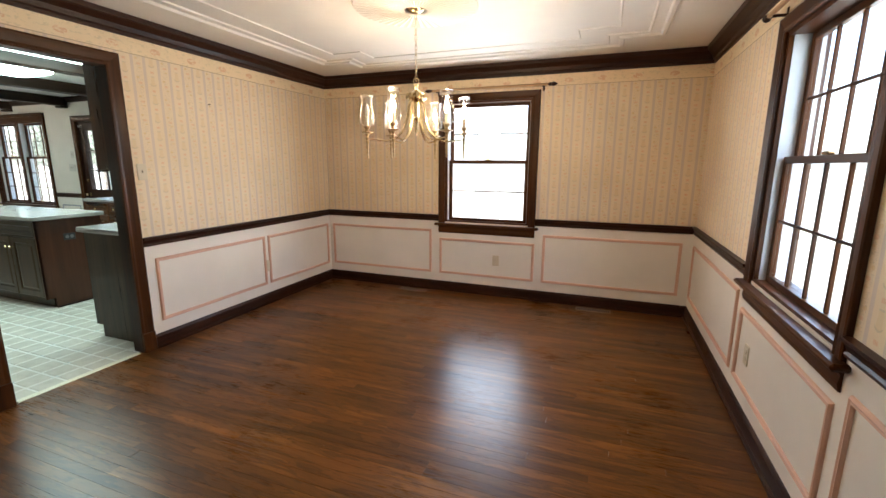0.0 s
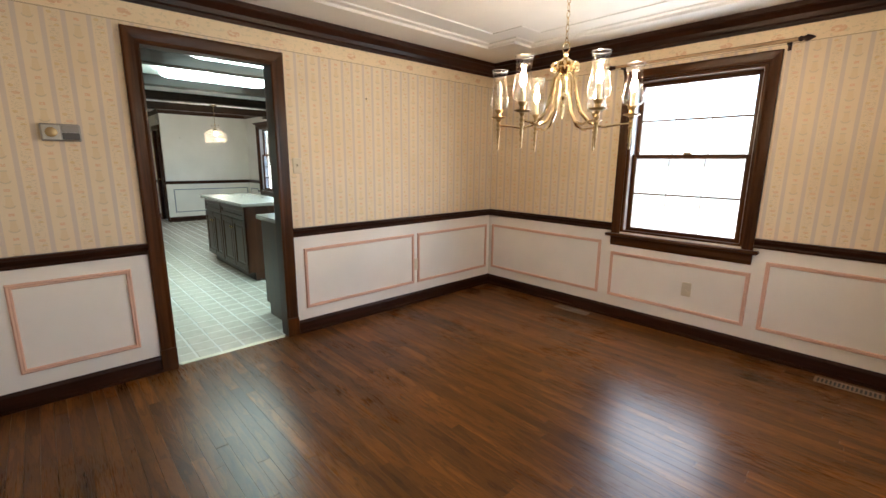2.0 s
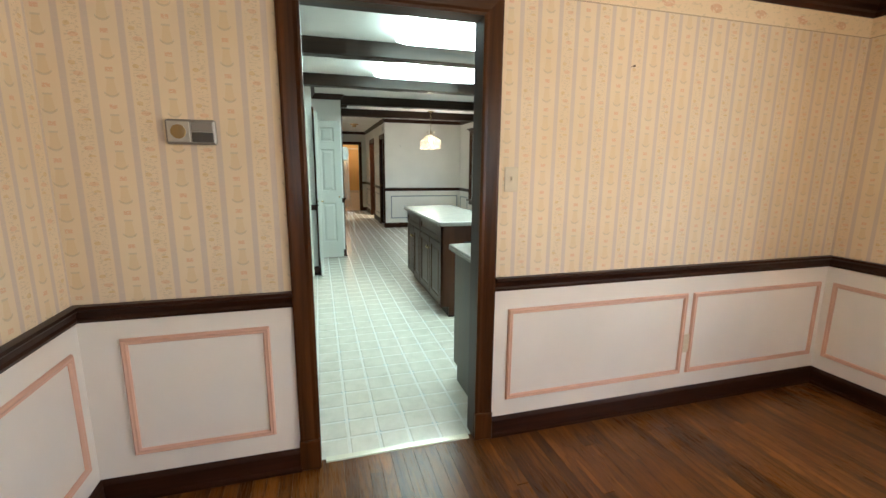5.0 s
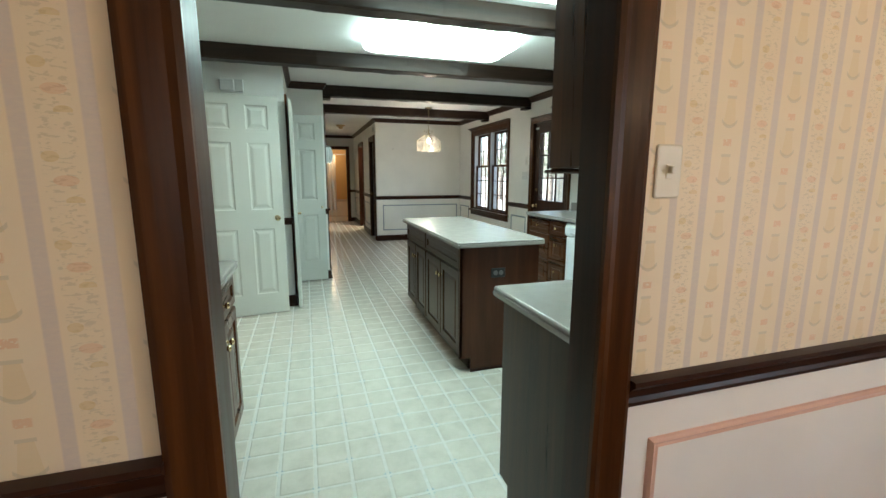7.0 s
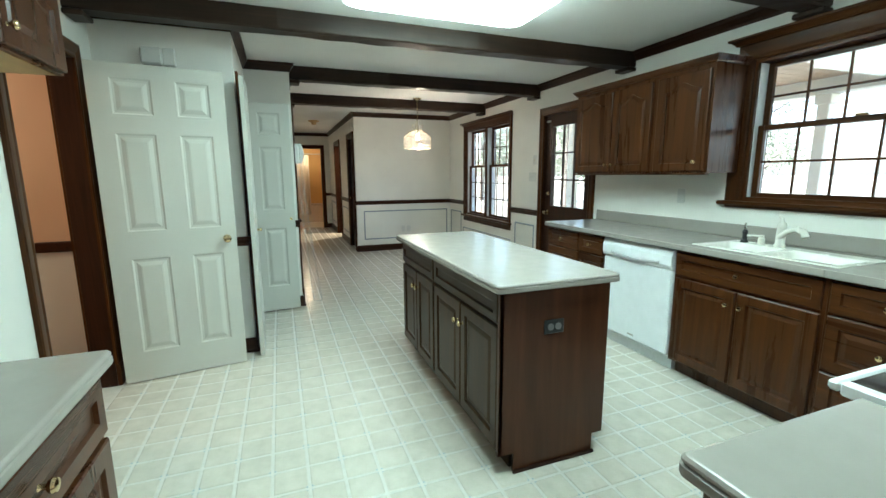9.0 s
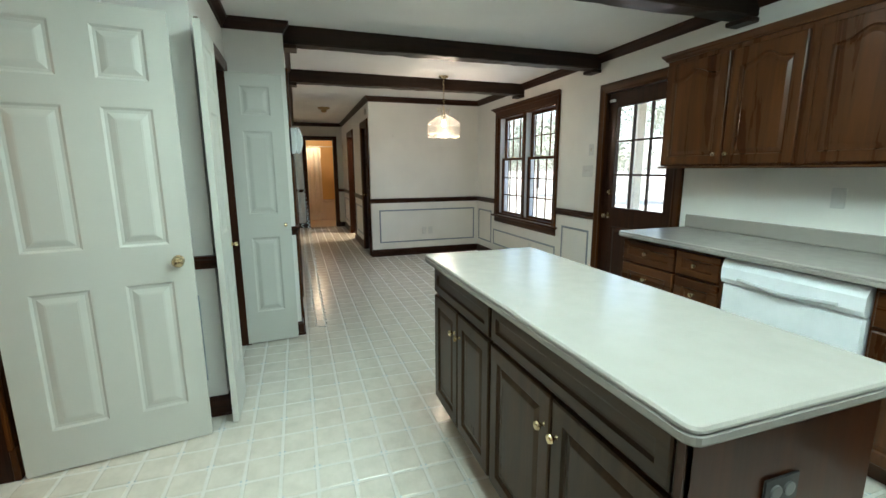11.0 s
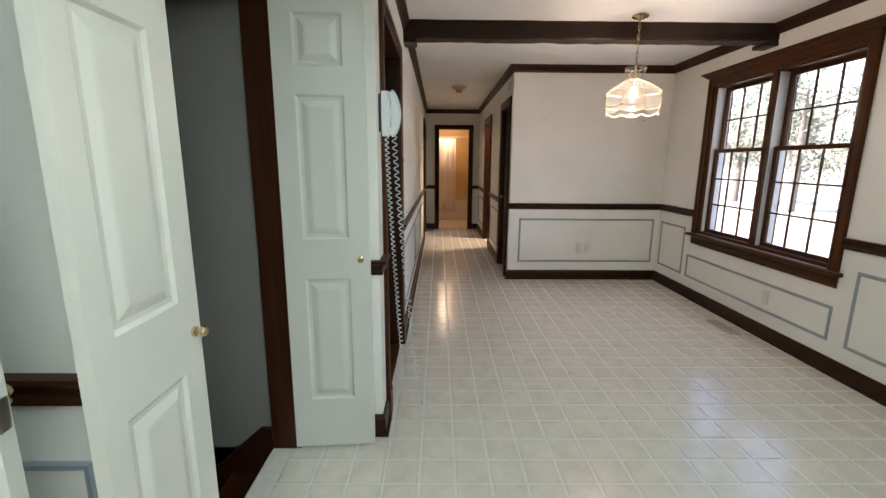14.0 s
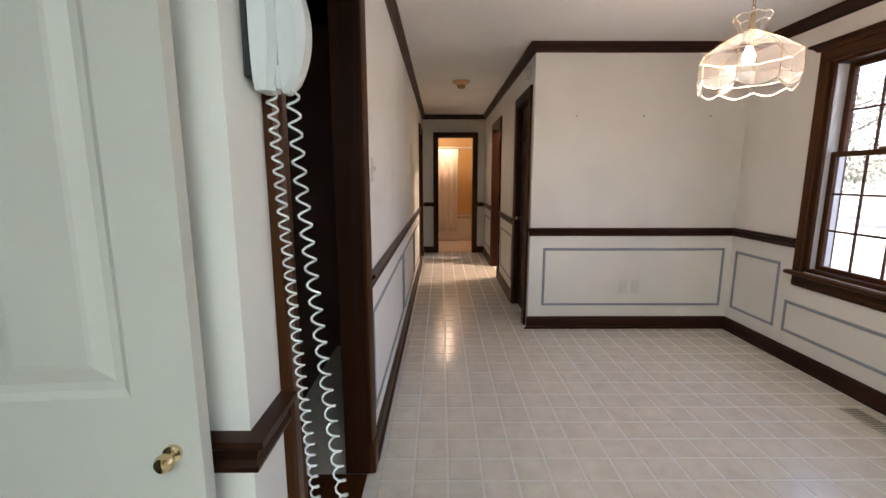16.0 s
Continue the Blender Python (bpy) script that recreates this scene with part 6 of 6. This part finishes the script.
def tree(x, y, h, seed):
    rnd = random.Random(seed)
    t = thing("tree", "leafy garden tree behind the house", "tree", pose(x, y, -0.6), "garden trees")
    trunk = [tube([(0, 0, 0), (0.05, 0.03, h * 0.25), (-0.05, 0.06, h * 0.5), (0.02, 0, h * 0.8)], [0.20, 0.16, 0.11, 0.03], 10)]
    tips = []
    for k in range(11):
        a, z0 = rnd.uniform(0, 6.28), h * rnd.uniform(0.25, 0.75)
        ln = h * rnd.uniform(0.16, 0.32)
        tip = (ln * math.cos(a), ln * math.sin(a), z0 + ln * rnd.uniform(0.3, 0.8))
        trunk.append(tube([(0, 0, z0), (tip[0] * 0.5, tip[1] * 0.5, (z0 + tip[2]) / 2 - 0.05), tip], [0.06, 0.04, 0.012], 6))
        tips += [tip, (tip[0] * 0.6, tip[1] * 0.6, (z0 + tip[2]) / 2)]
    part("trunk", trunk, BARK, t, smooth=True)
    v, f = [], []
    for c in tips + [(0, 0, h * 0.85)]:
        for _ in range(260):
            d = Vector((rnd.gauss(0, 1), rnd.gauss(0, 1), rnd.gauss(0, 0.7))) * h * 0.075
            p = Vector(c) + d
            u = Vector((rnd.uniform(-1, 1), rnd.uniform(-1, 1), rnd.uniform(-1, 1))).normalized()
            w = u.orthogonal().normalized()
            s = rnd.uniform(0.05, 0.10)
            o = len(v)
            v += [tuple(p - u * s), tuple(p + w * s * 0.45), tuple(p + u * s), tuple(p - w * s * 0.45)]
            f.append((o, o + 1, o + 2, o + 3))
    me = bpy.data.meshes.new("crown")
    me.from_pydata(v, [], f)
    tagged(part("crown", me, lm, t), kind="stuff")


for i, (x, y, h) in enumerate(((-38, 27, 8.0), (-43, 25, 8.5), (-47, 34, 9.0), (-36, 35, 9.5), (-24, 17, 6.5), (-21, 20, 7.5), (-29, 18, 7.0), (-18, 24, 7.5), (-33, 16, 7.0))):
    tree(x, y, h, 40 + i)

# ---------- lamps of the place and added fill lamps ---
for k in range(6):
    if k != 3:
        a = radians(60 * k + 29)
        lamp("chandelier_bulb", "POINT", pose(-0.96 + 0.325 * math.cos(a), 2.86 + 0.325 * math.sin(a), 1.83), L_CH, (1.0, 0.66, 0.36), 0.02)
lamp("pendant_light", "POINT", pose(-9.28, 3.57, 1.81), L_PEND, (1.0, 0.80, 0.58), 0.03)
lamp("bath_light", "POINT", pose(-16.25, 2.25, 2.27), L_BATH, (1.0, 0.74, 0.46), 0.07)
lamp("bedroom_light", "AREA", pose(-13.3, 3.75, CK - 0.02), L_BED, (1.0, 0.80, 0.55), 0.35)
# added area lamp without a known fixture, to brighten the peach side room
lamp("side_room_fill", "AREA", pose(-6.0, -0.5, CK - 0.02), L_SIDE, (1.0, 0.74, 0.50), 0.3)
# daylight standing in the dining windows; an unseen fill lamp added behind the start
lamp("window_daylight", "AREA", look((-0.93, DY1 + 0.22, 1.42), (-0.93, 0, 1.42)), L_NORTH, (0.93, 0.97, 1.0), 0.86, 1.25)
lamp("window_daylight", "AREA", look((DX1 + 0.22, 2.40, 1.42), (0, 2.40, 1.42)), L_EAST, (0.93, 0.97, 1.0), 0.88, 1.25)
lamp("foyer_fill", "AREA", look((0.3, -3.1, 1.4), (0.3, 0, 1.2)), L_FOY, (1.0, 0.95, 0.9), 1.2, 1.6)

# ---------- floors ----------
structure("subfloor", [box(-3.0, DX1 + 0.15, -3.3, DY1 + 0.15, -0.12, -0.022), box(-17.3, -3.0, 1.30, KY1 + 0.15, -0.12, -0.012), box(-17.3, -7.77, -1.3, 1.30, -0.12, -0.012), box(-6.90, -3.0, -1.3, 1.30, -0.12, -0.012), box(-7.77, -6.90, 0.4, 1.30, -0.54, -0.50)], DARKROOM, "hidden base under the floors")
VINYL_BASE, vnt, vb = material("vinyl_joint")
vb.inputs["Base Color"].default_value = (0.66, 0.68, 0.63, 1)
nn = noise_tex(vnt, coords(vnt), 30, 3)
vnt.links.new(ramp(vnt, nn, [(0.3, (0.56, 0.545, 0.495)), (0.7, (0.63, 0.61, 0.56))]), vb.inputs["Base Color"])
vb.inputs["Roughness"].default_value = 0.28
structure("floor_joint", [box(-15.07, -2.976, 1.30, KY1, -0.011, -0.0022), box(-6.84, -2.976, 0.46, 1.30, -0.011, -0.0022)], VINYL_BASE, "pale printed joints of the vinyl floor")
structure("floor_bath", [box(-17.2, -15.071, 1.1, 3.4, -0.011, 0.0)], plain("bath_vinyl", (0.60, 0.50, 0.38), 0.3), "tan bathroom floor")
structure("floor_side_room", [box(-6.85, -5.1, -1.2, 0.459, -0.011, -0.001)], CASING_H, "reddish wood floor of the side room")
structure("floor_brown_threshold", [box(-8.96, -8.095, 0.6, HL - 0.012, -0.002, 0.003)], CASING_H, "reddish-brown wood floor in the dark doorway")
structure("floor_brown_room", [box(-10.5, -7.96, -0.8, 1.711, -0.011, -0.003)], DARKROOM, "unlit room floor with its shade put into dark brown")

TS, GAP = 0.157, 0.015
TX, TY = -8.447, 2.334


def corner_motif(nt, col):
    """Small pale blue printed ornament on every second tile corner."""
    g = nt.nodes.new("ShaderNodeNewGeometry")
    sp = nt.nodes.new("ShaderNodeSeparateXYZ")
    nt.links.new(g.outputs["Position"], sp.inputs[0])
    off, cell = [], []
    for k, o in ((0, TX), (1, TY)):
        a = maths(nt, "DIVIDE", maths(nt, "SUBTRACT", sp.outputs[k], o - 60 * TS), TS)
        c = maths(nt, "ROUND", a)
        off.append(maths(nt, "MULTIPLY", maths(nt, "ABSOLUTE", maths(nt, "SUBTRACT", a, c)), TS))
        cell.append(c)
    even = maths(nt, "LESS_THAN", maths(nt, "MODULO", maths(nt, "ADD", cell[0], cell[1]), 2.0), 0.5)
    arms = maths(nt, "ABSOLUTE", maths(nt, "SUBTRACT", off[0], off[1]))
    far = maths(nt, "ADD", off[0], off[1])
    petal = maths(nt, "MULTIPLY", maths(nt, "LESS_THAN", arms, 0.006), maths(nt, "LESS_THAN", maths(nt, "ABSOLUTE", maths(nt, "SUBTRACT", far, 0.019)), 0.008))
    halo = maths(nt, "LESS_THAN", far, 0.030)
    col = mix(nt, maths(nt, "MULTIPLY", maths(nt, "MULTIPLY", halo, even), 0.35), col, (0.58, 0.68, 0.70))
    return mix(nt, maths(nt, "MULTIPLY", maths(nt, "MULTIPLY", petal, even), 0.65), col, (0.30, 0.42, 0.50))


TILE, tnt, tb2 = material("vinyl_tile")
inf = tnt.nodes.new("ShaderNodeObjectInfo")
geo = tnt.nodes.new("ShaderNodeNewGeometry")
pn = noise_tex(tnt, geo.outputs["Position"], 9, 4, 0.6)
fn = noise_tex(tnt, geo.outputs["Position"], 70, 3)
tcol = ramp(tnt, pn, [(0.25, (0.56, 0.525, 0.455)), (0.5, (0.655, 0.612, 0.535)), (0.75, (0.73, 0.685, 0.61))])
tcol = mix(tnt, maths(tnt, "MULTIPLY", fn, 0.18), tcol, (0.36, 0.34, 0.27))
tcol = mix(tnt, maths(tnt, "MULTIPLY", maths(tnt, "ADD", inf.outputs["Random"], geo.outputs["Random Per Island"]), 0.06), tcol, (0.38, 0.37, 0.30))
tcol = corner_motif(tnt, tcol)
tnt.links.new(tcol, tb2.inputs["Base Color"])
tnt.links.new(span(tnt, pn, 0.12, 0.24), tb2.inputs["Roughness"])
bump(tnt, tb2, noise_tex(tnt, geo.outputs["Position"], 16, 4), 0.25, 0.002)
fl = tagged(new("floor_vinyl"), "pale green-beige vinyl floor in a small tile pattern", kind="structure")
h = (TS - GAP) / 2
tv = [(-h, -h, -0.0022), (h, -h, -0.0022), (h, h, -0.0022), (-h, h, -0.0022)] + [(sx * (h - 0.004), sy * (h - 0.004), 0.0) for sx, sy in ((-1, -1), (1, -1), (1, 1), (-1, 1))]
tf = [(4, 5, 6, 7), (0, 1, 5, 4), (1, 2, 6, 5), (2, 3, 7, 6), (3, 0, 4, 7)]
tile_mesh = bpy.data.meshes.new("tile")
tile_mesh.from_pydata(tv, [], tf)
tile_mesh.materials.append(TILE)
sv, sf = [], []
count = 0
for i in range(-45, 40):
    for j in range(-14, 20):
        cx, cy = TX + TS * (i + 0.5), TY + TS * (j + 0.5)
        if not (-15.0 < cx < -2.99 and cy < KY1 and cy > KY0 - 0.04):
            continue
        if cx > -3.06 and not 1.42 < cy < 2.17:
            continue
        if cx < -7.86 and cy < HL - 0.02:
            continue
        if cx < BFX and cy > HR + 0.05:
            continue
        if -7.86 < cx < -6.74 and cy < 1.36:
            continue
        if -9.35 < cx < -3.0 and 1.33 < cy < 2.45 and count < 300:
            ob = new("tile", tile_mesh)
            ob.parent = fl
            ob.location = (cx, cy, 0)
            count += 1
        else:
            o = len(sv)
            sv += [(x + cx, y + cy, z) for x, y, z in tv]
            sf += [tuple(k + o for k in q) for q in tf]
me = bpy.data.meshes.new("tile_field")
me.from_pydata(sv, [], sf)
tagged(part("tile_field", me, TILE, fl), kind="stuff")

fd = tagged(new("floor_dining"), "dark brown strip oak floor with a soft gloss", kind="structure")
rnd = random.Random(11)
PW_ = 0.0572
lens = [0.55, 0.8, 1.05, 1.3, 1.6]
cache = {}


def plank_mesh(l):
    key = round(l, 2)
    if key not in cache:
        cache[key] = build("plank", [box(-key / 2 + 0.0003, key / 2 - 0.0003, -PW_ / 2 + 0.0003, PW_ / 2 - 0.0003, -0.02, 0, 0.0003)])
        cache[key].materials.append(PLANK)
    return cache[key]


pieces_far, made = [], 0
y = DY1 - PW_ / 2
while y > -3.2:
    x0, x1 = (DX0, DX1) if y > DY0 else ((-1.25, 0.98) if y > 0.40 else (-1.9, 1.9))
    if 1.42 < y < 2.17:
        x0 = -2.972
    x = x0 - rnd.uniform(0, 0.9)
    while x < x1:
        l = rnd.choice(lens)
        a, b = max(x, x0), min(x + l, x1)
        x += l
        if b - a < 0.05:
            continue
        if made < 300 and y > 0.45:
            ob = new("plank", plank_mesh(b - a))
            ob.parent = fd
            ob.location = ((a + b) / 2, y, rnd.uniform(-0.0006, 0.0))
            made += 1
        else:
            pieces_far.append(box(a + 0.0006, b - 0.0006, y - PW_ / 2 + 0.0007, y + PW_ / 2 - 0.0007, -0.02, 0, 0.0))
    y -= PW_
tagged(part("plank_field", pieces_far, PLANK, fd), kind="stuff")
